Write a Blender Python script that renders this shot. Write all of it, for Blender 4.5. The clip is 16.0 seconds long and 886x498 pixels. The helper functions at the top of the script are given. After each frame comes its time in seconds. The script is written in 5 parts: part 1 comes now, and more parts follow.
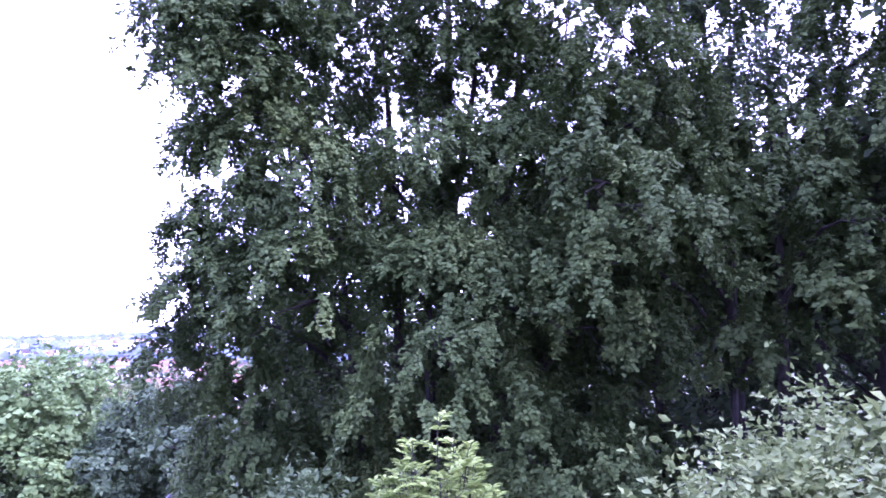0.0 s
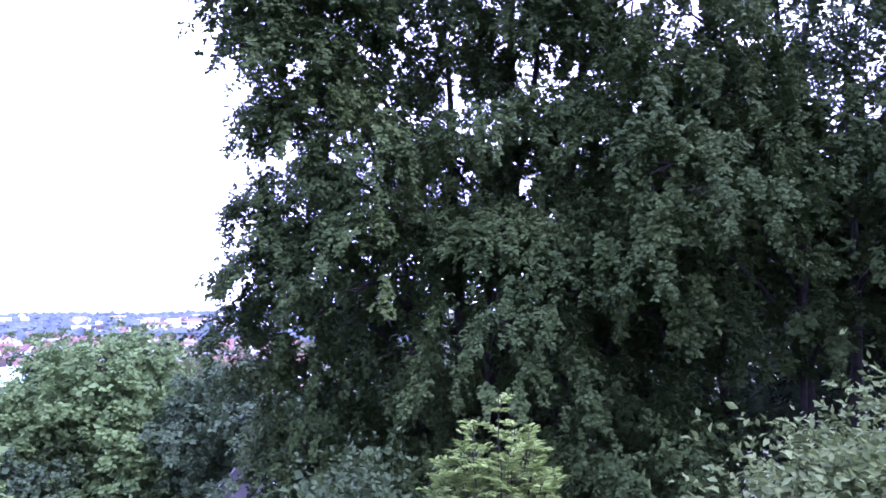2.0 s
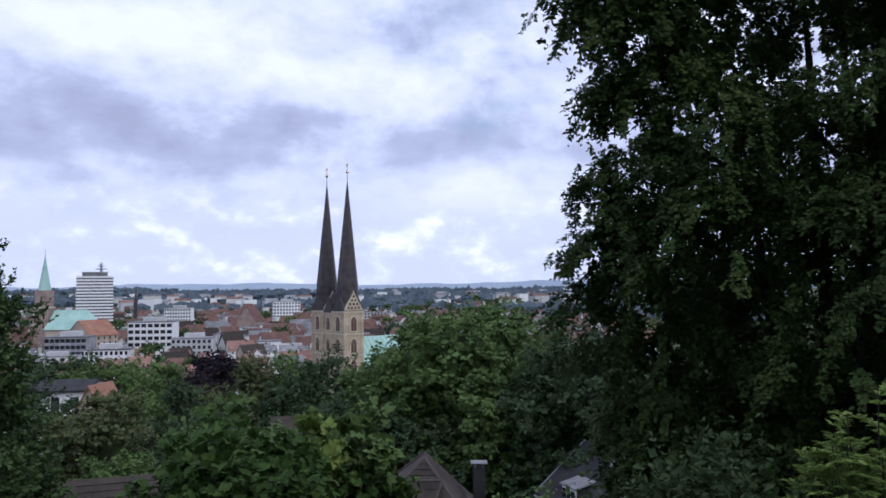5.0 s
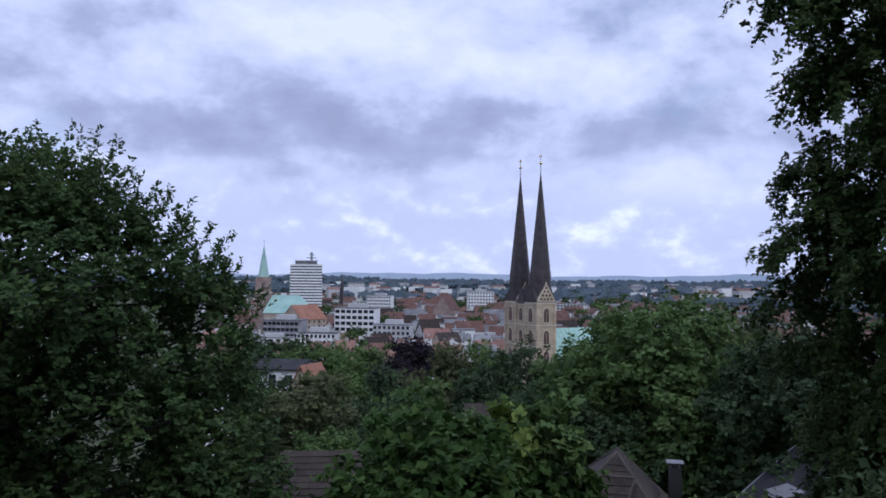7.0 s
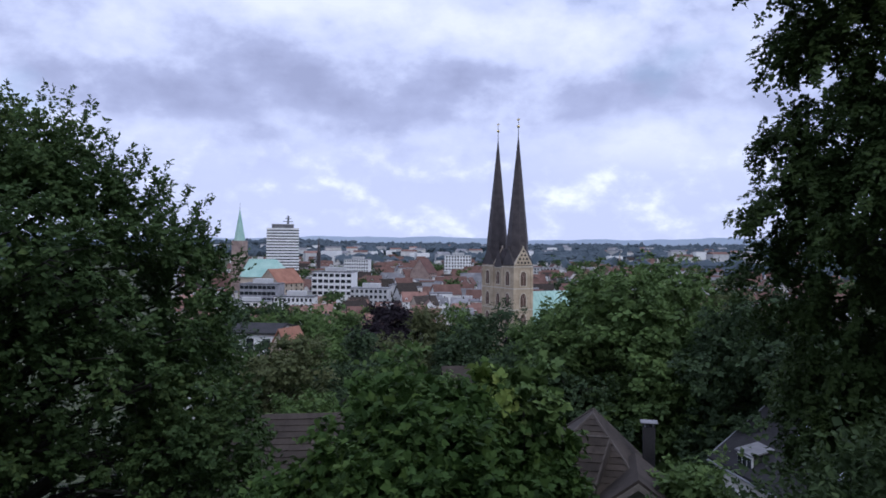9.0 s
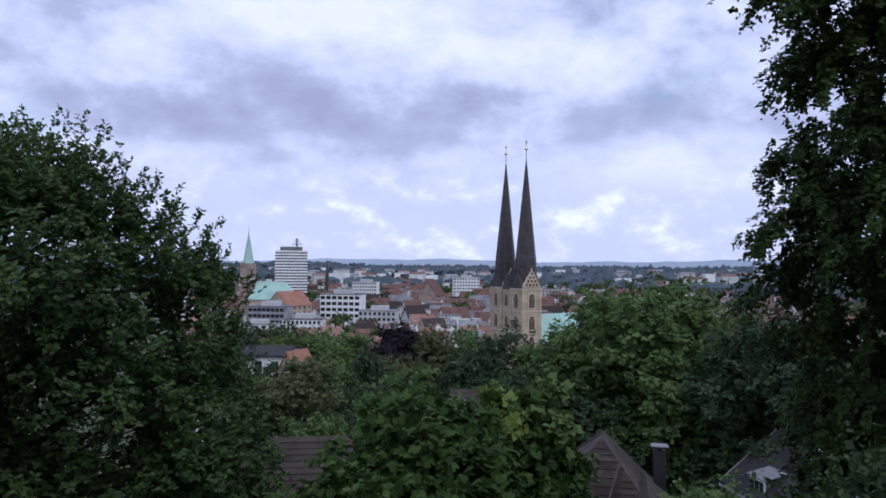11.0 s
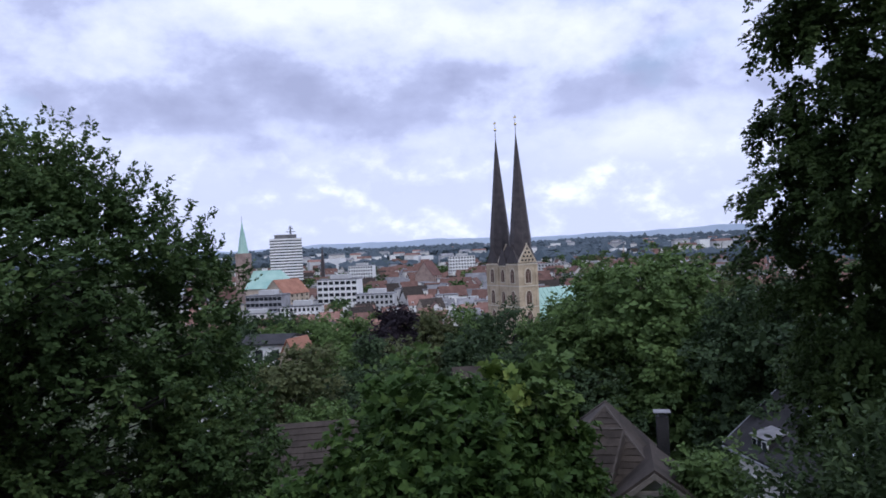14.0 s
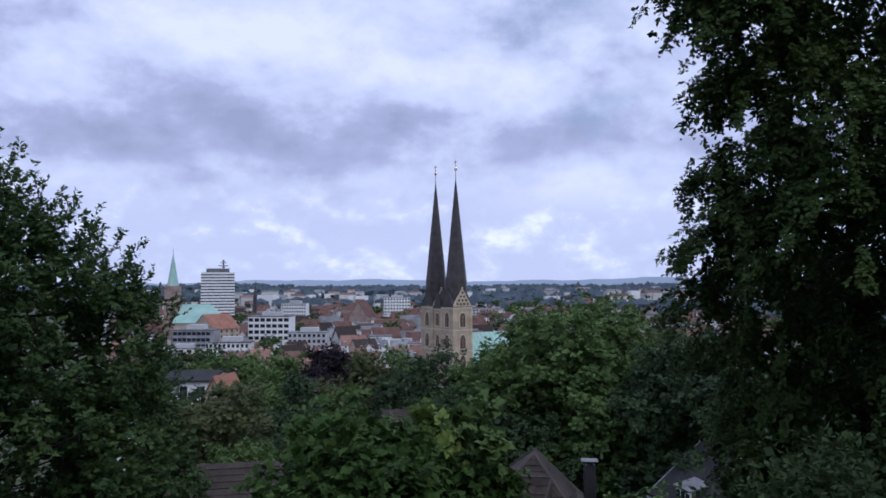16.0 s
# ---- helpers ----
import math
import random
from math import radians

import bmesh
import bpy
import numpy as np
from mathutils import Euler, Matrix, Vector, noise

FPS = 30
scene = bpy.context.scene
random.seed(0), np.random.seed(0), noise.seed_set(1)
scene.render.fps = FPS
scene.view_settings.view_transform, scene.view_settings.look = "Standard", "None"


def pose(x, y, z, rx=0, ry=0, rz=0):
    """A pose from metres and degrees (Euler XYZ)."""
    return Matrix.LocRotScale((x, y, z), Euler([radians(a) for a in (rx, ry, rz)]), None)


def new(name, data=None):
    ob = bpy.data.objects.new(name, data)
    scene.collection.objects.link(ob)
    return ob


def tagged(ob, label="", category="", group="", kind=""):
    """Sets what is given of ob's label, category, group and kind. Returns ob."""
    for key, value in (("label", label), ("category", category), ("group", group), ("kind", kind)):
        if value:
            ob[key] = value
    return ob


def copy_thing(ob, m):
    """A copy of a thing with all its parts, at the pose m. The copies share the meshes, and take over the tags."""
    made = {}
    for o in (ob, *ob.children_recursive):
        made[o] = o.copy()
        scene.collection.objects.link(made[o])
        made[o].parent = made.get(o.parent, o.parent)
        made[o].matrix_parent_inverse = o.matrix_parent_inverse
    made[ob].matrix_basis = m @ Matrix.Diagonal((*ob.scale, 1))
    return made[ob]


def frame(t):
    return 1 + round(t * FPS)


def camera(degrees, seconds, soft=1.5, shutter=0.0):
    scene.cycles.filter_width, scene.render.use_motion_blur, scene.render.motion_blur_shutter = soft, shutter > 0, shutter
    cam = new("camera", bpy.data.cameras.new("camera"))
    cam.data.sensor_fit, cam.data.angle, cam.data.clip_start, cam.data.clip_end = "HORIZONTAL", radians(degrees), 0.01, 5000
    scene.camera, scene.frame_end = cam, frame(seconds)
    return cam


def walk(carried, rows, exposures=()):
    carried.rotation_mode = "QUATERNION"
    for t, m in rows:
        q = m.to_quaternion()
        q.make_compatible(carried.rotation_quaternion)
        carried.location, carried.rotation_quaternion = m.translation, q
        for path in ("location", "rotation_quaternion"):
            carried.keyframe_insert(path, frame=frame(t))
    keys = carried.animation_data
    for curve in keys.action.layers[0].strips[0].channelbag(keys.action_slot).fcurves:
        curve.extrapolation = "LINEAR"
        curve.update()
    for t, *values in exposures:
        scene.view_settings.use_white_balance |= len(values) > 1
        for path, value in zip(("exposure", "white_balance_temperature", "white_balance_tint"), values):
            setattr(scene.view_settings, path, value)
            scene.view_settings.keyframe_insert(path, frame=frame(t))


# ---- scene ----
cam = camera(58.97, 16.0, soft=1.7)
EYE = 40.0  # the eye's height over the town
PATH = [
    (0.0, 0.133, 0.213, -0.010, -41.49, 5.62, -1.19),
    (0.5, 0.144, 0.237, -0.013, -41.32, 6.12, -1.42),
    (1.0, 0.164, 0.271, -0.019, -41.36, 5.45, -2.12),
    (1.5, 0.137, 0.244, -0.018, -39.52, 5.05, -1.74),
    (2.0, 0.127, 0.237, -0.012, -37.08, 4.40, -0.44),
    (2.5, 0.112, 0.232, -0.014, -34.55, 4.16, 0.72),
    (3.0, 0.089, 0.212, -0.003, -30.46, 3.70, 1.56),
    (3.5, 0.091, 0.231, 0.013, -25.57, 3.05, 0.64),
    (4.0, 0.063, 0.224, 0.021, -19.31, 3.03, 0.19),
    (4.5, 0.041, 0.204, 0.019, -14.97, 3.22, 0.03),
    (4.7, 0.020, 0.183, 0.036, -14.07, 3.05, -0.31),
    (6.8, 0.036, -0.044, 0.041, 0.99, 1.45, 1.08),
    (7.0, 0.030, -0.044, 0.048, 1.68, 2.14, 0.50),
    (7.5, 0.001, -0.050, 0.032, 2.41, 0.85, -0.25),
    (8.0, -0.044, -0.046, 0.049, 3.59, 0.47, 1.13),
    (8.5, -0.046, -0.031, 0.055, 2.36, -0.23, 1.48),
    (9.0, -0.029, -0.039, 0.045, 0.00, -0.50, 0.47),
    (9.5, -0.028, -0.006, 0.044, -2.47, -1.01, 1.21),
    (10.0, -0.029, -0.017, 0.054, -1.37, 0.85, 1.13),
    (10.2, -0.037, -0.030, 0.056, 0.25, 1.41, 0.88),
    (12.3, -0.053, -0.139, 0.009, 0.09, 0.51, -0.98),
    (12.5, -0.059, -0.144, 0.002, -0.11, 0.48, -1.74),
    (13.0, -0.064, -0.157, -0.003, -1.29, -5.20, -1.44),
    (13.2, -0.044, -0.158, 0.039, -4.43, -5.55, 0.08),
    (13.5, -0.038, -0.122, 0.009, -1.69, -4.49, -0.96),
    (14.0, -0.039, -0.114, 0.020, 0.24, -0.37, -2.69),
    (14.5, -0.069, -0.048, 0.023, -2.92, 1.39, -0.51),
    (15.0, -0.048, -0.081, 0.011, -0.25, 1.09, -2.45),
    (15.5, -0.059, -0.075, 0.020, -2.73, 2.13, -0.66),
    (16.0, -0.044, -0.084, 0.022, -4.47, 2.58, -0.31),
]
WALK = [(t, pose(x, y, EYE + z, 90 + pitch, 0, yaw) @ pose(0, 0, 0, 0, 0, roll)) for t, x, y, z, yaw, pitch, roll in PATH]
walk(cam, WALK, [(0, 3.55, 5050, 68), (0.5, 3.35, 5050, 64), (1.0, 2.95, 5050, 60), (1.5, 2.95, 5050, 57), (2.0, 2.85, 5060, 53), (2.5, 2.5, 5080, 44), (3.0, 1.95, 5120, 34), (3.5, 1.25, 5380, 24),
                 (4.0, 0.6, 5480, 15), (4.5, 0.36, 5950, 9), (7.0, 0.02, 5650, 11), (7.5, -0.02, 5600, 11), (9.0, 0.12, 5780, 11), (13.5, 0.14, 5800, 11), (14.0, 0.27, 5900, 11), (14.5, 0.08, 5750, 11), (15.0, -0.05, 5650, 11), (16.0, 0.0, 5680, 11)])

# ---- light: a broken overcast sky and a very soft sun ----
SUN_TURN, SUN_EL = 32.0, 48.0  # behind the look-out, to its right
world = bpy.data.worlds.new("sky")
scene.world = world
world.use_nodes = True
wt = world.node_tree
wt.nodes.clear()


def wn(kind, **values):
    n = wt.nodes.new(kind)
    for key, value in values.items():
        n.inputs[key].default_value = value
    return n


def wmath(op, a, b=None, clamp=False):
    n = wt.nodes.new("ShaderNodeMath")
    n.operation, n.use_clamp = op, clamp
    for i, v in enumerate((a, b)):
        if v is None:
            continue
        if isinstance(v, (int, float)):
            n.inputs[i].default_value = v
        else:
            wt.links.new(v, n.inputs[i])
    return n.outputs[0]


def wramp(fac, stops):
    n = wt.nodes.new("ShaderNodeValToRGB")
    while len(n.color_ramp.elements) < len(stops):
        n.color_ramp.elements.new(0.5)
    for e, (p, c) in zip(n.color_ramp.elements, stops):
        e.position, e.color = p, (*c, 1)
    wt.links.new(fac, n.inputs[0])
    return n.outputs[0]


def wmix(fac, a, b):
    n = wt.nodes.new("ShaderNodeMix")
    n.data_type = "RGBA"
    wt.links.new(fac, n.inputs[0])
    wt.links.new(a, n.inputs[6])
    wt.links.new(b, n.inputs[7])
    return n.outputs[2]


coord = wt.nodes.new("ShaderNodeTexCoord")
split = wt.nodes.new("ShaderNodeSeparateXYZ")
wt.links.new(coord.outputs["Generated"], split.inputs[0])
up = wmath("MAXIMUM", split.outputs[2], 0.0)


def layer(lift, scale, detail, rough, shift):
    """Noise on a flat cloud deck, seen in perspective."""
    h = wmath("ADD", up, lift)
    join = wt.nodes.new("ShaderNodeCombineXYZ")
    wt.links.new(wmath("DIVIDE", split.outputs[0], h), join.inputs[0])
    wt.links.new(wmath("DIVIDE", split.outputs[1], h), join.inputs[1])
    join.inputs[2].default_value = shift
    n = wn("ShaderNodeTexNoise", Scale=scale, Detail=detail, Roughness=rough, Distortion=0.25)
    wt.links.new(join.outputs[0], n.inputs["Vector"])
    return n.outputs[0]


def puffy(scale, squash, detail, rough, shift):
    m = wt.nodes.new("ShaderNodeMapping")
    m.inputs["Scale"].default_value, m.inputs["Location"].default_value = (1.0, 1.0, squash), shift
    wt.links.new(coord.outputs["Generated"], m.inputs[0])
    n = wn("ShaderNodeTexNoise", Scale=scale, Detail=detail, Roughness=rough, Distortion=0.08)
    wt.links.new(m.outputs[0], n.inputs["Vector"])
    return n.outputs[0]


def grey(fac, stops):
    """A ramp of plain values."""
    return wramp(fac, [(p, (v, v, v)) for p, v in stops])


def wsum(*terms):
    total = terms[0]
    for term in terms[1:]:
        total = wmath("ADD", total, term)
    return total


bodies = puffy(2.9, 1.8, 4.0, 0.5, (4.2, 1.3, 0.7))       # large cloud bodies
heaps = puffy(6.0, 1.6, 8.0, 0.56, (1.7, 3.1, 0.2))       # heaped tops, lit from above
heaps_under = puffy(6.0, 1.6, 8.0, 0.56, (1.7, 3.1, 0.29))
fine = layer(0.22, 4.2, 6.0, 0.58, 1.3)                   # thin streaks
sway = puffy(3.1, 0.6, 3.0, 0.5, (7.3, 0.4, 2.1))
lift = wsum(split.outputs[2], wmath("MULTIPLY", wsum(sway, -0.5), 0.08), wmath("MULTIPLY", wsum(heaps, -0.5), 0.10))
base_line = grey(lift, [(0.0, 0.62), (0.10, 0.64), (0.142, 0.60), (0.160, 0.38), (0.185, 0.36), (0.225, 0.58), (0.29, 0.71), (0.40, 0.65), (0.6, 0.6)])
tone = wsum(base_line, wmath("MULTIPLY", wsum(bodies, -0.5), 0.5), wmath("MULTIPLY", wmath("SUBTRACT", heaps, heaps_under), 1.6), wmath("MULTIPLY", wsum(fine, -0.5), 0.10))
clouds = wramp(tone, [(0.08, (0.365, 0.385, 0.55)), (0.36, (0.445, 0.47, 0.655)), (0.60, (0.62, 0.65, 0.85)), (1.0, (0.82, 0.83, 0.98))])
# pale band with small cumulus above the horizon
puff = puffy(17.0, 1.5, 6.0, 0.55, (0.35, 0.0, 0.12))
puff_under = puffy(17.0, 1.5, 6.0, 0.55, (0.35, 0.0, 0.155))
puff_tone = wsum(puff, wmath("MULTIPLY", wmath("SUBTRACT", puff, puff_under), 0.7))
low = wramp(puff_tone, [(0.45, (0.60, 0.63, 0.83)), (0.61, (0.66, 0.69, 0.88)), (0.72, (0.78, 0.80, 0.96)), (0.88, (0.97, 0.98, 1.06))])
band = grey(split.outputs[2], [(0.0, 0.0), (0.085, 0.12), (0.14, 1.0)])
cover = wmix(band, low, clouds)
air = wt.nodes.new("ShaderNodeTexSky")
air.sky_type, air.sun_disc = "NISHITA", False
air.sun_elevation, air.sun_rotation = radians(SUN_EL), radians(180 - SUN_TURN)
blue = wt.nodes.new("ShaderNodeVectorMath")
blue.operation = "SCALE"
blue.inputs["Scale"].default_value = 0.10
wt.links.new(air.outputs[0], blue.inputs[0])
far_off = wt.nodes.new("ShaderNodeVectorMath")
far_off.operation = "DISTANCE"
wt.links.new(coord.outputs["Generated"], far_off.inputs[0])
far_off.inputs[1].default_value = (0.235, 0.905, 0.355)
# the one thin place in the deck, and thinner cover towards the zenith
thin = grey(wsum(far_off.outputs["Value"], wmath("MULTIPLY", wsum(heaps, -0.5), 0.35)), [(0.02, 0.6), (0.10, 1.0)])
open_top = grey(bodies, [(0.62, 1.0), (0.70, 0.5)])
hole = wmath("MAXIMUM", wmath("MULTIPLY", thin, open_top), grey(split.outputs[2], [(0.10, 1.0), (0.22, 0.0)]))
ground_back = wt.nodes.new("ShaderNodeBackground")
wt.links.new(wmix(hole, blue.outputs[0], cover), ground_back.inputs[0])
ground_back.inputs[1].default_value = 1.0
wout = wt.nodes.new("ShaderNodeOutputWorld")
wt.links.new(ground_back.outputs[0], wout.inputs[0])

sun_data = bpy.data.lights.new("sun", "SUN")
sun_data.energy, sun_data.angle, sun_data.color = 1.0, radians(25), (1.0, 0.96, 0.9)
sun = new("sun", sun_data)
sun.matrix_world = pose(0, 0, 100, 90 - SUN_EL, 0, SUN_TURN)


# ---- materials ----
def material(name, dark, light, scale=3.0, rough=0.8, bump=0.0, metal=0.0, each=0.0, fine_scale=None):
    """Two scales of noise between two colours, relief, and a change of brightness from object to object."""
    m = bpy.data.materials.new(name)
    m.use_nodes = True
    t = m.node_tree
    p = t.nodes["Principled BSDF"]
    co = t.nodes.new("ShaderNodeTexCoord")
    a, b = t.nodes.new("ShaderNodeTexNoise"), t.nodes.new("ShaderNodeTexNoise")
    a.inputs["Scale"].default_value, a.inputs["Detail"].default_value = scale, 4.0
    b.inputs["Scale"].default_value, b.inputs["Detail"].default_value = fine_scale or scale * 9, 3.0
    for n in (a, b):
        t.links.new(co.outputs["Object"], n.inputs["Vector"])
    s = t.nodes.new("ShaderNodeMath")
    s.operation = "MULTIPLY_ADD"
    t.links.new(b.outputs[0], s.inputs[0])
    s.inputs[1].default_value = 0.45
    t.links.new(a.outputs[0], s.inputs[2])
    r = t.nodes.new("ShaderNodeValToRGB")
    r.color_ramp.elements[0].position, r.color_ramp.elements[0].color = 0.52, (*dark, 1)
    r.color_ramp.elements[1].position, r.color_ramp.elements[1].color = 0.92, (*light, 1)
    t.links.new(s.outputs[0], r.inputs[0])
    colour = r.outputs[0]
    if each:
        info = t.nodes.new("ShaderNodeObjectInfo")
        hs = t.nodes.new("ShaderNodeHueSaturation")
        mr = t.nodes.new("ShaderNodeMapRange")
        mr.inputs[3].default_value, mr.inputs[4].default_value = 1 - each, 1 + each
        t.links.new(info.outputs["Random"], mr.inputs[0])
        t.links.new(mr.outputs[0], hs.inputs["Value"])
        t.links.new(colour, hs.inputs["Color"])
        colour = hs.outputs[0]
    t.links.new(colour, p.inputs["Base Color"])
    p.inputs["Roughness"].default_value, p.inputs["Metallic"].default_value = rough, metal
    p.inputs["Specular IOR Level"].default_value = 0.3
    if bump:
        bn = t.nodes.new("ShaderNodeBump")
        bn.inputs["Strength"].default_value, bn.inputs["Distance"].default_value = bump, 0.05
        t.links.new(s.outputs[0], bn.inputs["Height"])
        t.links.new(bn.outputs[0], p.inputs["Normal"])
    return m


def leaf_material(name, stops, through_light=0.25, rough=0.6, leafwise=0.42):
    """Leaf colours from leaf to leaf, and light that passes through them."""
    m = bpy.data.materials.new(name)
    m.use_nodes = True
    t = m.node_tree
    p, out = t.nodes["Principled BSDF"], t.nodes["Material Output"]
    g = t.nodes.new("ShaderNodeNewGeometry")
    big = t.nodes.new("ShaderNodeTexNoise")
    big.inputs["Scale"].default_value, big.inputs["Detail"].default_value = 0.6, 3.0
    co = t.nodes.new("ShaderNodeTexCoord")
    t.links.new(co.outputs["Object"], big.inputs["Vector"])
    s = t.nodes.new("ShaderNodeMath")
    s.operation = "MULTIPLY_ADD"
    t.links.new(g.outputs["Random Per Island"], s.inputs[0])
    s.inputs[1].default_value = leafwise
    sub = t.nodes.new("ShaderNodeMath")
    sub.operation = "MULTIPLY_ADD"
    t.links.new(big.outputs[0], sub.inputs[0])
    sub.inputs[1].default_value, sub.inputs[2].default_value = 1.1, -0.11 - leafwise / 2
    t.links.new(sub.outputs[0], s.inputs[2])
    r = t.nodes.new("ShaderNodeValToRGB")
    while len(r.color_ramp.elements) < len(stops):
        r.color_ramp.elements.new(0.5)
    for e, (q, c) in zip(r.color_ramp.elements, stops):
        e.position, e.color = q, (*c, 1)
    t.links.new(s.outputs[0], r.inputs[0])
    t.links.new(r.outputs[0], p.inputs["Base Color"])
    p.inputs["Roughness"].default_value = rough
    p.inputs["Specular IOR Level"].default_value = 0.12
    tr = t.nodes.new("ShaderNodeBsdfTranslucent")
    t.links.new(r.outputs[0], tr.inputs[0])
    mx = t.nodes.new("ShaderNodeMixShader")
    mx.inputs[0].default_value = through_light
    t.links.new(p.outputs[0], mx.inputs[1])
    t.links.new(tr.outputs[0], mx.inputs[2])
    t.links.new(mx.outputs[0], out.inputs[0])
    return m


BEECH = leaf_material("beech_leaf", [(0.0, (0.026, 0.046, 0.014)), (0.5, (0.052, 0.084, 0.024)), (0.9, (0.100, 0.138, 0.038)), (1.0, (0.14, 0.172, 0.045))], rough=0.6, leafwise=0.24)
FOREST = leaf_material("forest_leaf", [(0.0, (0.030, 0.050, 0.026)), (0.6, (0.058, 0.092, 0.042)), (1.0, (0.100, 0.145, 0.060))])
MAPLE = leaf_material("maple_leaf", [(0.0, (0.036, 0.067, 0.026)), (0.6, (0.080, 0.130, 0.045)), (1.0, (0.160, 0.208, 0.066))], 0.3)
BUSH = leaf_material("bush_leaf", [(0.0, (0.020, 0.042, 0.012)), (0.5, (0.053, 0.099, 0.025)), (0.9, (0.112, 0.172, 0.040)), (1.0, (0.23, 0.28, 0.06))])
LINDEN = leaf_material("linden_leaf", [(0.0, (0.062, 0.105, 0.038)), (0.6, (0.120, 0.185, 0.058)), (1.0, (0.200, 0.255, 0.078))], leafwise=0.25)
OLIVE = leaf_material("olive_leaf", [(0.0, (0.072, 0.090, 0.042)), (0.6, (0.120, 0.138, 0.060)), (1.0, (0.192, 0.180, 0.090))])
PURPLE = leaf_material("copper_beech_leaf", [(0.0, (0.022, 0.018, 0.024)), (0.6, (0.035, 0.027, 0.035)), (1.0, (0.06, 0.04, 0.05))])
SAPLING = leaf_material("sapling_leaf", [(0.0, (0.13, 0.20, 0.05)), (0.5, (0.22, 0.30, 0.08)), (1.0, (0.38, 0.42, 0.12))], 0.3)
PALE = leaf_material("pale_leaf", [(0.0, (0.06, 0.09, 0.03)), (0.5, (0.12, 0.165, 0.055)), (0.9, (0.20, 0.245, 0.085)), (1.0, (0.42, 0.36, 0.10))], 0.25, 0.4)
GREY_LEAF = leaf_material("grey_green_leaf", [(0.0, (0.028, 0.046, 0.020)), (0.6, (0.062, 0.096, 0.036)), (0.94, (0.11, 0.145, 0.055)), (1.0, (0.20, 0.14, 0.08))])
BARK = material("bark", (0.015, 0.014, 0.013), (0.05, 0.046, 0.042), 2.5, 0.9, 0.6)
SOIL = material("ground_cover", (0.035, 0.04, 0.022), (0.075, 0.09, 0.04), 0.35, 0.95, 0.4)
SANDSTONE = material("sandstone", (0.34, 0.27, 0.185), (0.54, 0.44, 0.315), 0.35, 0.85, 0.2, fine_scale=1.3)
BRICK = material("weathered_brick", (0.24, 0.175, 0.15), (0.37, 0.28, 0.24), 0.3, 0.9, 0.2, fine_scale=1.5)
TRIM = material("pale_stone_trim", (0.48, 0.42, 0.33), (0.60, 0.53, 0.42), 0.8, 0.8)
SLATE = material("slate_spire", (0.040, 0.034, 0.036), (0.075, 0.062, 0.062), 0.5, 0.55, 0.2, fine_scale=2.5)
COPPER = material("green_copper", (0.28, 0.46, 0.40), (0.40, 0.58, 0.50), 0.12, 0.6, fine_scale=1.0)
RED_TILE = material("red_roof_tile", (0.160, 0.086, 0.070), (0.265, 0.155, 0.125), 0.25, 0.85, 0.2, each=0.4, fine_scale=2.0)
ORANGE_TILE = material("orange_roof_tile", (0.25, 0.115, 0.078), (0.37, 0.19, 0.13), 0.25, 0.85, 0.2, fine_scale=2.0)
DARK_RED_TILE = material("dark_red_roof_tile", (0.10, 0.052, 0.044), (0.165, 0.09, 0.075), 0.25, 0.85, 0.2, fine_scale=2.0)
LOUVRE = material("brown_louvre", (0.075, 0.046, 0.034), (0.135, 0.085, 0.062), 1.2, 0.8, 0.2)
BROWN_TILE = material("brown_roof_tile", (0.032, 0.026, 0.022), (0.066, 0.053, 0.045), 0.8, 0.9, 0.3, each=0.2, fine_scale=6.0)
RIDGE = material("worn_ridge_tile", (0.055, 0.047, 0.042), (0.11, 0.095, 0.085), 2.0, 0.9, 0.2)
GREY_ROOF = material("grey_roof", (0.14, 0.14, 0.15), (0.28, 0.28, 0.29), 0.2, 0.8, 0.1, each=0.35)
DARK_ROOF = material("dark_slate_roof", (0.018, 0.018, 0.02), (0.042, 0.04, 0.043), 0.8, 0.85, 0.3, fine_scale=8.0)
PLASTER = material("pale_plaster", (0.52, 0.50, 0.47), (0.72, 0.70, 0.67), 0.2, 0.85, each=0.15)
WHITE = material("white_paint", (0.70, 0.70, 0.69), (0.82, 0.82, 0.80), 0.5, 0.7)
OCHRE = material("ochre_plaster", (0.34, 0.28, 0.21), (0.52, 0.44, 0.35), 0.2, 0.85, each=0.2)
CONCRETE = material("concrete", (0.40, 0.40, 0.40), (0.56, 0.56, 0.55), 0.15, 0.85)
STEEL = material("grey_steel", (0.22, 0.23, 0.25), (0.34, 0.35, 0.37), 1.0, 0.5, metal=0.6)
GOLD = material("gilded_ball", (0.55, 0.42, 0.18), (0.70, 0.55, 0.25), 2.0, 0.3, metal=1.0)
GLASS = material("dark_window_glass", (0.012, 0.014, 0.018), (0.03, 0.034, 0.04), 0.7, 0.12)
MIRROR_PANE = material("coated_roof_glass", (0.75, 0.77, 0.8), (0.85, 0.87, 0.9), 0.7, 0.06, metal=1.0)
TIMBER = material("weathered_verge_board", (0.13, 0.115, 0.10), (0.22, 0.195, 0.17), 3.0, 0.8, 0.3)
# far crowns tinted blue-grey: aerial haze is mixed into their base colour
HAZED_WOOD = material("hazed_woodland", (0.048, 0.068, 0.085), (0.085, 0.11, 0.13), 0.01, 0.95, fine_scale=0.05)
# distance haze put into the hills' blue colour and a faint glow
FAR_HILL = material("haze_tinted_hills", (0.28, 0.34, 0.45), (0.34, 0.40, 0.50), 0.002, 0.95, fine_scale=0.02)
